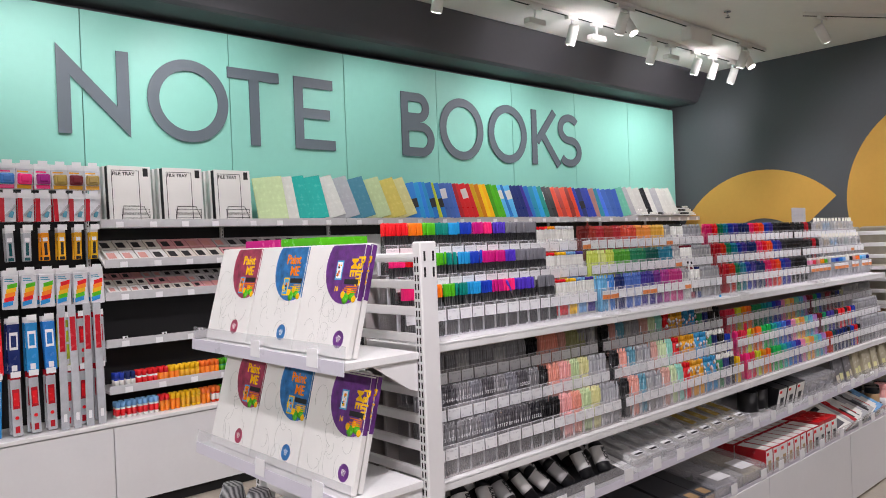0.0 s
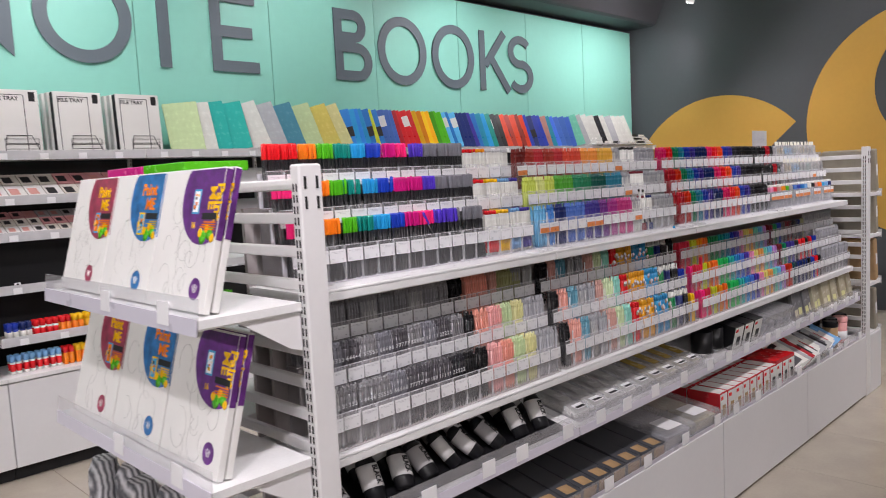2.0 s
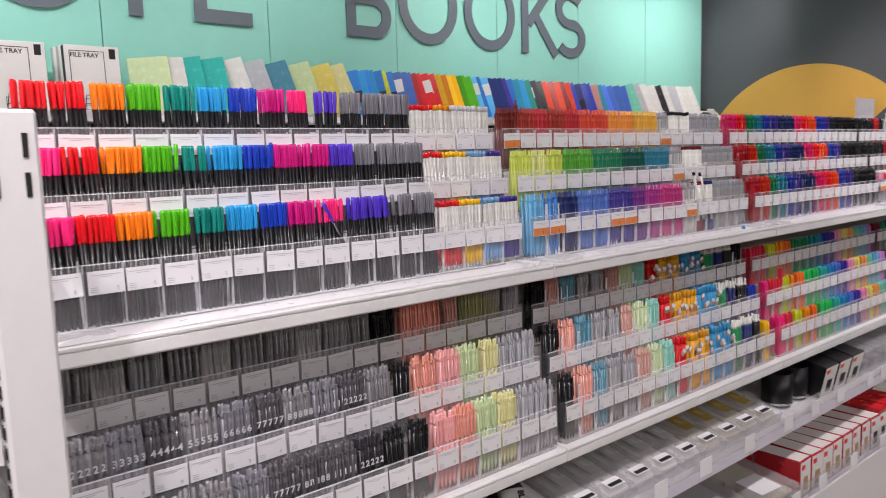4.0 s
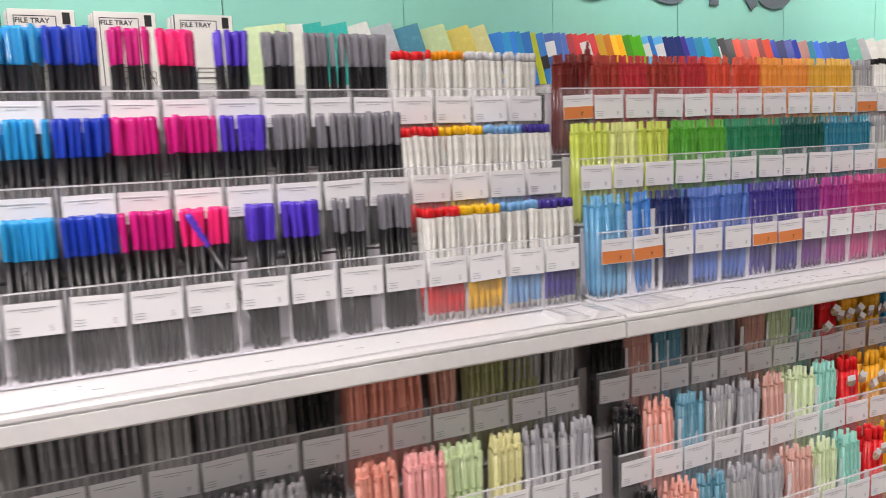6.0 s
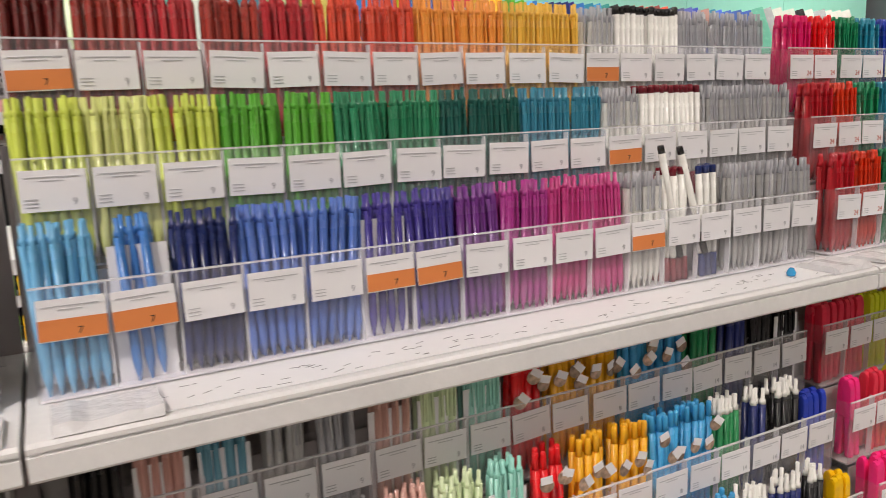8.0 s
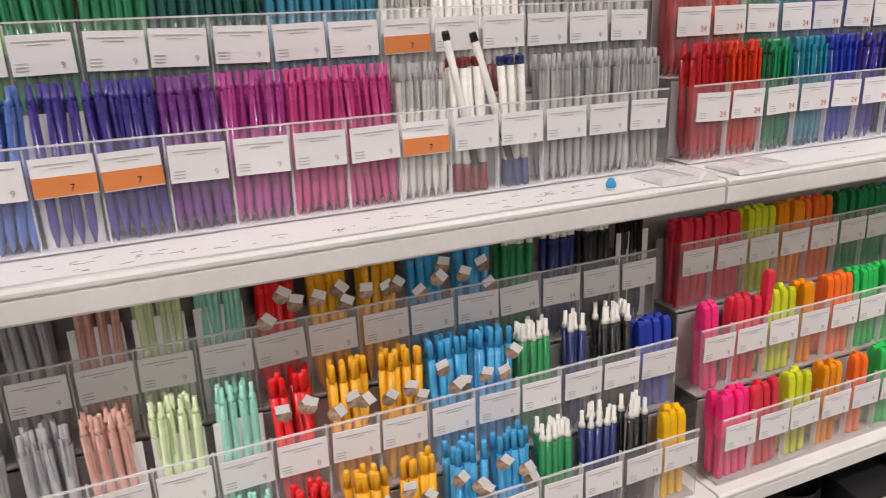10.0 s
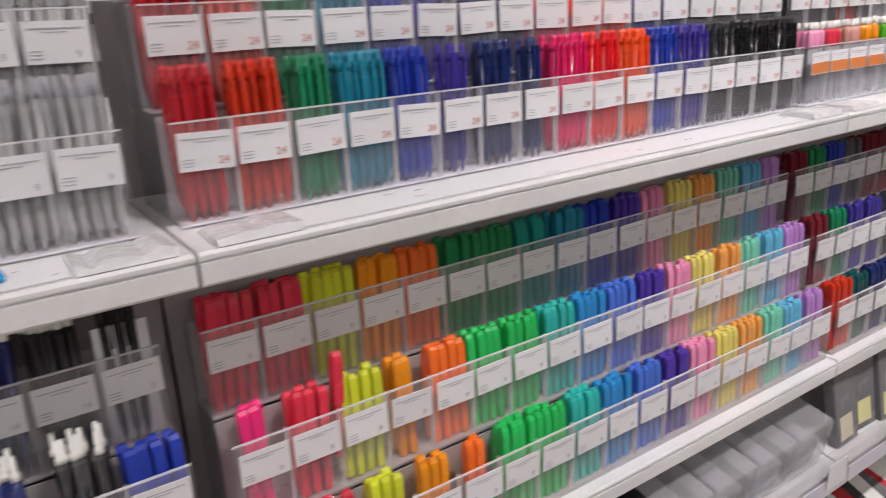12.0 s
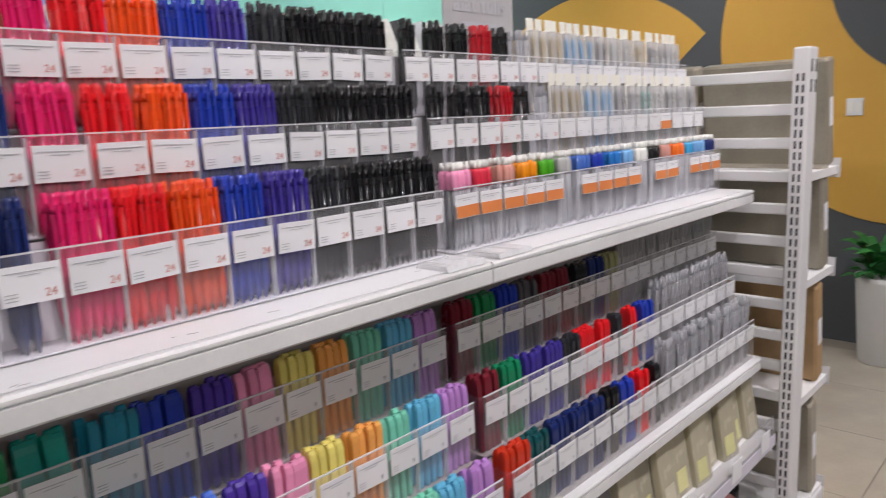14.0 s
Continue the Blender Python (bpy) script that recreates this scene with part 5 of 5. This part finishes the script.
for z in (1.222, 0.862):
    s = thing("display_shelf", Build().along_x(1.262, 1.512, [(1.728, z - 0.022), (1.725, z - 0.018), (1.725, z), (2.64, z), (2.64, z - 0.022)]), SHELF_WHITE, "white end shelf carrying activity books", "shelf", "end display shelves")
    part("lip", Build().rings([[(1.261, y, z - 0.03), (1.2585, y, z - 0.03), (1.265, y, z + 0.045), (1.2675, y, z + 0.045)] for y in (1.721, 2.645)]), LIP_CLEAR, s, "clear plastic lip")
    part("ticket_rail", Build().rings([[(1.2575, y, z - 0.032), (1.2555, y, z - 0.032), (1.2585, y, z + 0.004), (1.2605, y, z + 0.004)] for y in (1.721, 2.645)]), LIP_RAIL, s, "lilac white ticket rail")
    for yy in (1.84, 2.16):
        part("ticket", Build().rings([[(1.2555, y, z - 0.02), (1.254, y, z - 0.02), (1.2575, y, z + 0.03), (1.259, y, z + 0.03)] for y in (yy, yy + 0.055)]), PAPER, s, "white price ticket")
    for yy in (1.731, 2.628):
        part("bracket", Build().rings([[(1.36, y, z - 0.023), (1.511, y, z - 0.023), (1.511, y, z - 0.11), (1.48, y, z - 0.10)] for y in (yy, yy + 0.006)]), WHITE_METAL, s)
    for i, k in enumerate((2, 1, 0)):
        for depth in (0, 1):
            activity_book(1.757 + i * 0.286, z + 0.006, k, depth)
for yy, zz in ((1.98, 1.16), (2.32, 1.16)):
    h = thing("display_hook", Build().rod((1.513, yy, zz), (1.40, yy, zz + 0.006), 0.003).rod((1.40, yy, zz + 0.006), (1.396, yy, zz + 0.028), 0.003).rod((1.513, yy - 0.03, zz - 0.02), (1.513, yy + 0.03, zz - 0.02), 0.004), WHITE_METAL,
              "empty white wire hook on the ladder frame", "hook", "display hooks")
for i, key in enumerate(("rose", "green")):
    ob = thing("flat_box", Build().soft_box((1.44, 2.09 + 0.25 * (1 - i), 1.5305), (1.62, 2.33 + 0.25 * (1 - i), 1.556), 0.002), plastic(key), "thin bright box lying across the end frame", "box", "flat boxes")
low = thing("display_shelf", Build().along_x(1.275, 1.512, [(1.725, 0.42), (1.725, 0.44), (2.64, 0.44), (2.64, 0.42)]), SHELF_WHITE, "low white end shelf with bags", "shelf", "end display shelves")


def soft_bag(x, y, z, w, h, d, material, label, name="stationery_bag"):
    b = Build()
    rings = []
    for j in range(9):
        t = j / 8
        k = (0.78 + 0.22 * math.sin(math.pi * t)) * (0.8 if j in (0, 8) else 1)
        rings.append([(x + d * k * 0.5 * math.cos(a) * (1 + 0.25 * noise.noise((x * 9 + a, t * 4, y * 7))), y + w * k * 0.5 * math.sin(a) * (1 + 0.15 * noise.noise((a * 2, t * 5 + x, y * 3))), z + h * t) for a in [2 * math.pi * i / 16 for i in range(16)]])
    return thing(name, b.rings(rings, 0, True), material, label, "bag", "soft bags")


BAG = stripes("striped_grey_cloth", "d6d6da", "55565c", 22)
for i in range(4):
    soft_bag(1.35 + 0.03 * (i % 2), 2.57 - 0.13 * i, 0.442, 0.13, 0.27, 0.1, BAG, "soft grey patterned pouch on end shelf")
cb = leaning_box("book_box", 1.31, 2.05, 0.442, 0.26, 0.30, 0.03, CARD_WHITE, "white book box with black lettering on end shelf", "book box", "", -8, -90)
bt = Build()
for i, wtxt in enumerate(("COLOR &", "CREATE", "BOOK")):
    add_text(bt, wtxt, 0.042, Matrix.Translation((0.11, -0.001, 0.245 - 0.042 * i)) @ FRONT, 0, 0.0005, 0.001)
part("lettering", bt, BLACK_INK, cb, "black printed lettering")

# ---- goods on the sloping trays and the plinth ----
SLOPE = math.degrees(math.atan2(0.07, 0.335))


def on_tray(x, s, lift=0.0):
    """A pose on the sloping tray: x along it, s metres up from its lip."""
    return pose(x, 1.748 + s, 0.632 + s * 0.209 + lift, SLOPE, 0, 0)


def on_base(x, y, turn=0, tilt=0):
    return pose(x, y + 0.027, 0.380, tilt, 0, turn)


GREYBOX = mat("graphite_and_shaded_box", "4b4d52", 0.35, vary=0.15, scale=12)
CLEARBOX = acrylic("clear_plastic_box", (0.95, 0.95, 0.96), 0.08, 0.25, 0.4)
PAD_GREY = mat("grey_beige_cover", "a39c8c", 0.35, vary=0.25, scale=9, coat=0.3)
KRAFT = mat("kraft_board", "b3936a", 0.7, vary=0.2, scale=25)
# bay one, sloping tray: short black pouches with white lettered labels, leaning in a dark tray
dark_tray = thing("dark_insert_tray", Build().box((0, 0, 0), (0.93, 0.285, 0.004)).box((0, 0.281, 0.004), (0.93, 0.285, 0.08)), BLACK_PLASTIC, "black insert tray on the sloping shelf", "tray", at=on_tray(BAY0 + 0.03, 0.012, 0.002))
for i in range(18):
    x = BAY0 + 0.075 + (i % 9) * 0.1 + 0.03 * (i // 9)
    at = on_tray(x, 0.045 + 0.10 * (i // 9), 0.012) @ pose(0, 0, 0, 0, 0, rng.uniform(-25, 25)) @ pose(0, 0, 0, rng.uniform(-62, -45), rng.uniform(-12, 12), 0) @ Matrix.Diagonal((1.2, 0.75, 1, 1))
    ob = thing("lettered_pouch", Build().turned([(0.014, 0), (0.024, 0.006), (0.026, 0.10), (0.021, 0.118), (0.008, 0.124)], 16), BLACK_PLASTIC, "black pouch with white lettered label in tray", "pouch", "lettered pouches", at=at)
    part("label_band", Build().turned([(0.0262, 0.035), (0.0267, 0.098)], 16), SMALL[0] if i % 3 else SMALL[3], ob, "white paper label")
    tx = Build()
    add_text(tx, "BLACK", 0.0165, pose(0.006, -0.0268, 0.066, 90, 90, 0), 0, 0.0006, 0.0006)
    part("lettering", tx, BLACK_INK, ob, "black lettering")
# bay two: clear cases with pale goods
for i in range(9):
    x = BAY0 + 1.03 + i * 0.104
    ob = thing("clear_case", Build().soft_box((0, 0, 0), (0.097, 0.27, 0.035), 0.004), CLEARBOX, "clear plastic case of pale stationery on sloping tray", "plastic case", "clear cases", at=on_tray(x, 0.01, 0.002))
    part("contents", Build().soft_box((0.008, 0.02, 0.003), (0.089, 0.24, 0.022), 0.003), plastic("milk" if i < 5 else "beige"), ob, "pale contents")
    part("sticker", Build().box((0.02, 0.025, 0.0355), (0.075, 0.055, 0.0362)), PAPER, ob, "white printed sticker")
    part("print", Build().box((0.024, 0.029, 0.0363), (0.071, 0.04, 0.0367)), BLACK_INK, ob)
    part("motif", Build().soft_box((0.025, 0.09, 0.0355), (0.07, 0.2, 0.0362), 0.0003), plastic("gilt" if i >= 5 else "ghost"), ob)
# bay three: pencil holders in cartons, then clear boxes
for i in range(9):
    x = BAY0 + 2.03 + i * 0.105
    if i < 2:
        ob = thing("pencil_holder", Build().turned([(0.045, 0), (0.047, 0.003), (0.047, 0.10), (0.044, 0.10), (0.043, 0.006)], 18), BLACK_PLASTIC, "black mesh pencil holder on sloping tray", "pencil holder", "pencil holders",
                   at=pose(x + 0.05, 1.83, 0.652))
        part("base_ring", Build().turned([(0.0475, 0.001), (0.0475, 0.008)], 18), CHROME, ob)
    elif i < 5:
        ob = thing("holder_carton", Build().soft_box((0, 0, 0), (0.095, 0.11, 0.11), 0.002), BLACK_PLASTIC, "black and white pencil holder carton", "carton", "pencil holder cartons", at=on_tray(x, 0.02, 0.002))
        part("face", Build().box((0.003, -0.001, 0.003), (0.092, -0.0002, 0.107)), CARD_WHITE, ob, "white printed face")
        part("picture", Build().turned([(0.018, 0), (0.018, 0.001)], 14, at=pose(0.05, -0.0012, 0.04, 90)).box((0.032, -0.002, 0.018), (0.068, -0.0011, 0.06)), BLACK_INK, ob, "picture of a black holder")
        part("mark", Build().box((0.01, -0.002, 0.085), (0.035, -0.0011, 0.098)), plastic("red"), ob, "small red mark")
    else:
        ob = thing("clear_box", Build().soft_box((0, 0, 0), (0.097, 0.2, 0.095), 0.004), CLEARBOX, "clear plastic storage box on sloping tray", "storage box", "clear storage boxes", at=on_tray(x, 0.02, 0.002))
        part("inner_tray", Build().soft_box((0.008, 0.01, 0.004), (0.089, 0.18, 0.05), 0.003), plastic("clear", 0.4), ob)
# bay four: upright clear folders with yellow tabs
for i in range(13):
    x = BAY0 + 3.03 + i * 0.074
    ob = thing("clear_wallet", Build().soft_box((0, 0, 0), (0.068, 0.02, 0.14), 0.002), plastic("smokegrey" if i < 4 else "beige", 0.35), "clear wallet of notes standing on sloping tray", "wallet", "clear wallets", at=on_tray(x, 0.02 + 0.01 * (i % 2), 0.002) @ pose(0, 0, 0, -22, 0, rng.uniform(-6, 6)))
    part("note", Build().box((0.008, -0.0014, 0.012), (0.05, -0.0003, 0.055)), plastic("cream" if i % 3 else "beige"), ob, "yellow note pad")
    part("sheet", Build().box((0.004, 0.0204, 0.01), (0.06, 0.0214, 0.15)), PAPER, ob)
# plinth, bays one and two: long grey boxes lying lengthways
for i in range(16):
    x = BAY0 + 0.05 + i * 0.093
    first = i < 5
    ob = thing("long_box", Build().soft_box((0, 0, 0), (0.085, 0.34, 0.055), 0.003), (CLEARBOX if first and i % 2 else GREYBOX), "long graphite box lying on the plinth" if not (first and i % 2) else "long clear box lying on the plinth", "long box", "long boxes",
               at=on_base(x, 1.70, rng.uniform(-10, -4), 6))
    if first and i % 2:
        part("contents", Build().soft_box((0.006, 0.01, 0.003), (0.079, 0.32, 0.04), 0.003), plastic("silver"), ob)
    part("label", Build().box((0.012, -0.0012, 0.008), (0.074, -0.0002, 0.047)), KRAFT if not first else PAPER, ob, "printed end label")
    part("sticker", Build().box((0.02, 0.01, 0.0552), (0.066, 0.06, 0.0562)), KRAFT if not first else PAPER, ob, "kraft sticker")
for i in range(2):
    ob = thing("clear_crate", Build().soft_box((0, 0, 0), (0.2, 0.33, 0.075), 0.006), CLEARBOX, "clear plastic crate lying on the plinth", "crate", "clear crates", at=on_base(BAY0 + 1.56 + i * 0.22, 1.70, -6, 5))
    part("contents", Build().soft_box((0.012, 0.015, 0.004), (0.188, 0.315, 0.05), 0.004), plastic("beige" if i else "silver"), ob)
    part("label", Build().box((0.03, 0.02, 0.0755), (0.13, 0.11, 0.0763)), PAPER, ob, "white label")
# bay three: red and white cartons in two rows
for i in range(11):
    for j in range(2):
        x = BAY0 + 2.03 + i * 0.078
        ob = thing("red_carton", Build().soft_box((0, 0, 0), (0.074, 0.15, 0.115 + 0.012 * (i > 7)), 0.002), plastic("crimson"), "red and white carton with product picture on plinth", "carton", "red cartons", at=on_base(x, 1.70 + j * 0.158, rng.uniform(-3, 3)))
        part("face", Build().box((0.003, -0.0012, 0.003), (0.071, -0.0002, 0.11)), CARD_WHITE, ob, "white printed face")
        part("top_print", Build().box((0.004, 0.004, 0.1152 + 0.012 * (i > 7)), (0.07, 0.14, 0.1162 + 0.012 * (i > 7))), CARD_WHITE if i < 8 else plastic("red"), ob)
        part("picture", Build().soft_box((0.022, -0.0024, 0.015), (0.052, -0.0013, 0.06), 0.0004), BLACK_INK if i > 6 else KRAFT, ob, "product picture")
        part("mark", Build().box((0.008, -0.0024, 0.085), (0.03, -0.0013, 0.1)), plastic("red"), ob, "red mark")
# bay four: flat packs fanned on the plinth, then brush pots
for i in range(12):
    key = ("milk", "silver", "crimson", "milk", "smoke", "milk", "silver", "dark", "ghost", "milk", "ltblue", "smoke")[i]
    ob = thing("flat_pack", Build().soft_box((0, 0, 0), (0.15, 0.24, 0.008), 0.0015), plastic(key), "flat printed sticker pack fanned on the plinth", "flat pack", "flat packs", at=pose(BAY0 + 2.92 + i * 0.052, 1.727, 0.386 + 0.0015 * i, 26, -14, rng.uniform(-8, 8)))
    part("artwork", Build().soft_box((0.02, 0.03, 0.0082), (0.12, 0.12, 0.0092), 0.0004), plastic(("smoke", "crimson", "milk", "black")[i % 4]), ob, "printed artwork")
    part("title", Build().box((0.02, 0.17, 0.0082), (0.11, 0.2, 0.0092)), plastic(("black", "red")[i % 2]), ob)
for i in range(5):
    x, y = BAY0 + 3.62 + 0.085 * (i % 4), 1.76 + 0.1 * (i // 4) + 0.03 * (i % 2)
    ob = thing("brush_pot", Build().turned([(0.036, 0), (0.04, 0.004), (0.04, 0.12), (0.037, 0.122)], 16), KRAFT if i != 2 else plastic("blush"), "kraft tube of makeup style brushes on plinth", "brush pot", "brush pots", at=on_base(x, y))
    part("lid", Build().turned([(0.041, 0.1225), (0.042, 0.13), (0.042, 0.15), (0.037, 0.156)], 16), BLACK_PLASTIC if i != 2 else plastic("blush"), ob, "dark lid")
    part("label", Build().turned([(0.0405, 0.02), (0.0405, 0.07)], 16), PAPER, ob)

# ---- far side of the gondola, seen through the end frames ----
for i in range(BAYS):
    xa, xb = BAY0 + i + 0.002, BAY0 + i + 0.998
    for zt in (1.28, 1.05, 0.80, 0.57):
        thing("rear_shelf", Build().box((xa, MID_Y + 0.014, zt - 0.02), (xb, 2.70, zt)), SHELF_WHITE, "white shelf on the far side of the unit", "shelf", "rear shelves")
        if i == BAYS - 1:
            for k in range(4):
                # Boxes below the top shelf are coloured darker, for the shade there.
                leaning_box("craft_box", xb - 0.24 * (k + 1) + 0.01, MID_Y + 0.15, zt + 0.001, 0.2, rng.uniform(0.1, 0.19), 0.2, SMALL[3] if zt > 1.2 else (GREYBOX if (k + int(zt * 10)) % 3 else PAD_GREY), "plain craft box on the far shelf, lower ones coloured as shaded", "box", "craft boxes", 0)

# ---- far end display with kraft pads ----
for n, z in enumerate((0.385, 0.70, 1.0, 1.26)):
    s = thing("display_shelf", Build().box((END_X + 0.08, 1.705, z - 0.02), (END_X + 0.30, 2.69, z)), SHELF_WHITE, "white end shelf with clear lip and pads", "shelf", "end display shelves")
    part("lip", Build().box((END_X + 0.302, 1.70, z - 0.03), (END_X + 0.305, 2.695, z + 0.02)), ACRYLIC_LIP, s, "clear plastic lip")
    for k in range(3):
        ob = thing("sketch_pad", Build().soft_box((0, 0, 0), (0.055, 0.31, 0.265), 0.006), KRAFT if n == 1 else PAD_GREY, "thick sketch pad in clear wrap on end display", "sketch pad", "sketch pads", at=pose(END_X + 0.215, 1.708 + 0.325 * k, z + 0.001, 0, -9, 0))
        part("label", Build().box((0.0552, 0.05, 0.07), (0.056, 0.17, 0.16)), PAPER, ob)
        part("side_label", Build().box((0.014, -0.0012, 0.10), (0.042, -0.0003, 0.17)), PAPER, ob)
thing("end_plinth", Build().soft_box((END_X + 0.08, 1.70, 0), (END_X + 0.31, 2.70, 0.375), 0.004), CARCASS, "white plinth block of the end display", "plinth")

TAPE = mat("white_crumpled_tape", "f4f4f6", 0.22, vary=0.12, scale=60, bump=0.9, bscale=90, clear=0.12)

# ---- sign card, paper strips, small litter on the shelf ----
sg = thing("category_sign", Build().soft_box((0, 0, 0), (0.20, 0.003, 0.16), 0.001), SMALL[3], "pale sign card standing above the pens", "sign card", at=pose(4.78, 2.06, 1.50))
st = Build()
add_text(st, "alat tulis", 0.045, Matrix.Translation((0.10, -0.0008, 0.105)) @ FRONT, 0, 0.0005, 0.0004)
st.box((0.045, -0.0012, 0.08), (0.155, -0.0004, 0.088))
part("lettering", st, INK, sg)
part("stand", Build().rod((0.1, 0.008, -0.08), (0.1, 0.008, 0.05), 0.004), WHITE_METAL, sg)
for i in range(BAYS):
    xa = BAY0 + i
    strip = thing("tester_paper", Build().plate([(xa + 0.06 + 0.11 * k, 1.812 + rng.uniform(0, 0.004)) for k in range(9)] + [(xa + 0.94 - 0.11 * k, 1.874 + rng.uniform(0, 0.005)) for k in range(9)], S1Z + 0.0008, S1Z + 0.0018), PAPER,
                  "white tester paper strip with pen scribbles on shelf", "tester paper", "tester papers")
    if i in (0, 1, 2):
        sc = Build()
        for _ in range(90 if i == 1 else 10):
            cx, cy = xa + rng.uniform(0.08, 0.9), 1.82 + rng.random() * 0.045
            a, ln = rng.uniform(-0.6, 0.9), rng.uniform(0.003, 0.014)
            p = (cx + ln * math.cos(a), min(1.868, max(1.816, cy + ln * 0.5 * math.sin(a))))
            d = Vector((p[0] - cx, p[1] - cy)).normalized() * 0.00035
            sc.plate([(cx - d.y, cy + d.x), (p[0] - d.y, p[1] + d.x), (p[0] + d.y, p[1] - d.x), (cx + d.y, cy - d.x)], S1Z + 0.0019, S1Z + 0.0021, 0)
        part("pen_scribble", sc, plastic("smokegrey"), strip, "faint grey pen scribbles")["kind"] = "stuff"
for i in range(0, BAYS):
    x = BAY0 + i
    for k, dx in enumerate((-0.09, 0.02)):
        if i == 0 and k == 0:
            continue
        b = Build()
        rings = []
        for t in range(7):
            zt = 0.005 + 0.009 * noise.noise((x * 3.3 + t * 1.7, k, 1))
            rings.append([(x + dx + 0.013 * t, 1.808, S1Z + 0.001), (x + dx + 0.013 * t, 1.812, S1Z + 0.003 + zt), (x + dx + 0.013 * t, 1.86 + 0.006 * noise.noise((t, x, 3)), S1Z + 0.004 + zt * 0.7), (x + dx + 0.013 * t, 1.868, S1Z + 0.001)])
        thing("crumpled_wrap", b.rings(rings), TAPE, "crumpled clear tape wrapped over the shelf joint", "plastic wrap", "plastic wraps")
thing("loose_cap", Build().turned([(0.005, 0), (0.006, 0.004), (0.003, 0.010)], 8), plastic("cyan"), "tiny loose blue pen cap on shelf", "pen cap", at=pose(BAY0 + 1.86, 1.835, S1Z + 0.0022, 0, 0, 0))

# ---- by the east wall ----
pot = thing("plant_pot", Build().turned([(0.085, 0), (0.09, 0.006), (0.115, 0.36), (0.12, 0.385), (0.108, 0.385), (0.10, 0.34)], 28), CARCASS, "tall white planter with leafy green plant", "planter", at=pose(8.28, 2.03, 0) @ Matrix.Scale(1.26, 4))
LEAF = mat("green_leaf", "2f7d3c", 0.45, vary=0.35, scale=30, perobj=0.2)
lf = []
for i in range(70):
    b = Build()
    n = 5
    pts = [(0.055 * math.sin(math.pi * t / n) ** 0.7 * 0.45, 0.11 * t / n, 0.03 * math.sin(math.pi * t / n * 0.9)) for t in range(n + 1)]
    b.rings([[(px, py, pz) for px, py, pz in pts] + [(-px, py, pz) for px, py, pz in reversed(pts)]] + [[(px, py, pz + 0.001) for px, py, pz in pts] + [(-px, py, pz + 0.001) for px, py, pz in reversed(pts)]])
    if i < 3:
        lf.append(b.mesh("leaf", LEAF))
    o = part("leaf", lf[i % 3], LEAF, pot)
    a, r = rng.uniform(0, 6.28), rng.uniform(0.0, 0.10)
    o.matrix_basis = pose(r * math.cos(a), r * math.sin(a), 0.36 + rng.uniform(0, 0.13), rng.uniform(0, 55), rng.uniform(-30, 30), math.degrees(a) - 90)
sw = thing("wall_switch", Build().soft_box((RIGHT_X - 0.012, 2.25, 1.335), (RIGHT_X - 0.0055, 2.338, 1.432), 0.002), CARCASS, "white double switch plate on the wall", "switch")
for k in range(2):
    part("rocker", Build().soft_box((RIGHT_X - 0.016, 2.258 + 0.038 * k, 1.353), (RIGHT_X - 0.012, 2.29 + 0.038 * k, 1.414), 0.001), CARD_WHITE, sw)

# ---- floor tiles ----
T = 0.6
tile_me = Build().soft_box((0.0015, 0.0015, -0.004), (T - 0.0015, T - 0.0015, 0.0), 0.001).mesh("tile", TILE)
for i in range(int((RIGHT_X + 0.9) / T) + 1):
    for j in range(11):
        x, y = -1.2 + i * T, -1.25 + j * T
        if x + T <= RIGHT_X and y + T <= GREEN_Y:
            part("tile", tile_me, TILE, floor).location = (x, y, 0)
rest = Build()
for i in range(-5, 18):
    for j in range(-7, 12):
        x, y = -1.2 + i * T, -1.25 + j * T
        inside = i >= 0 and 0 <= j < 11
        if not inside and x >= X0 - T and x < RIGHT_X - 0.01 and y >= Y0 - T and y < GREEN_Y:
            rest.box((max(x, X0) + 0.0015, max(y, Y0) + 0.0015, -0.004), (min(x + T, RIGHT_X) - 0.0015, min(y + T, GREEN_Y) - 0.0015, 0))
part("far_tiles", rest, TILE, floor)["kind"] = "stuff"
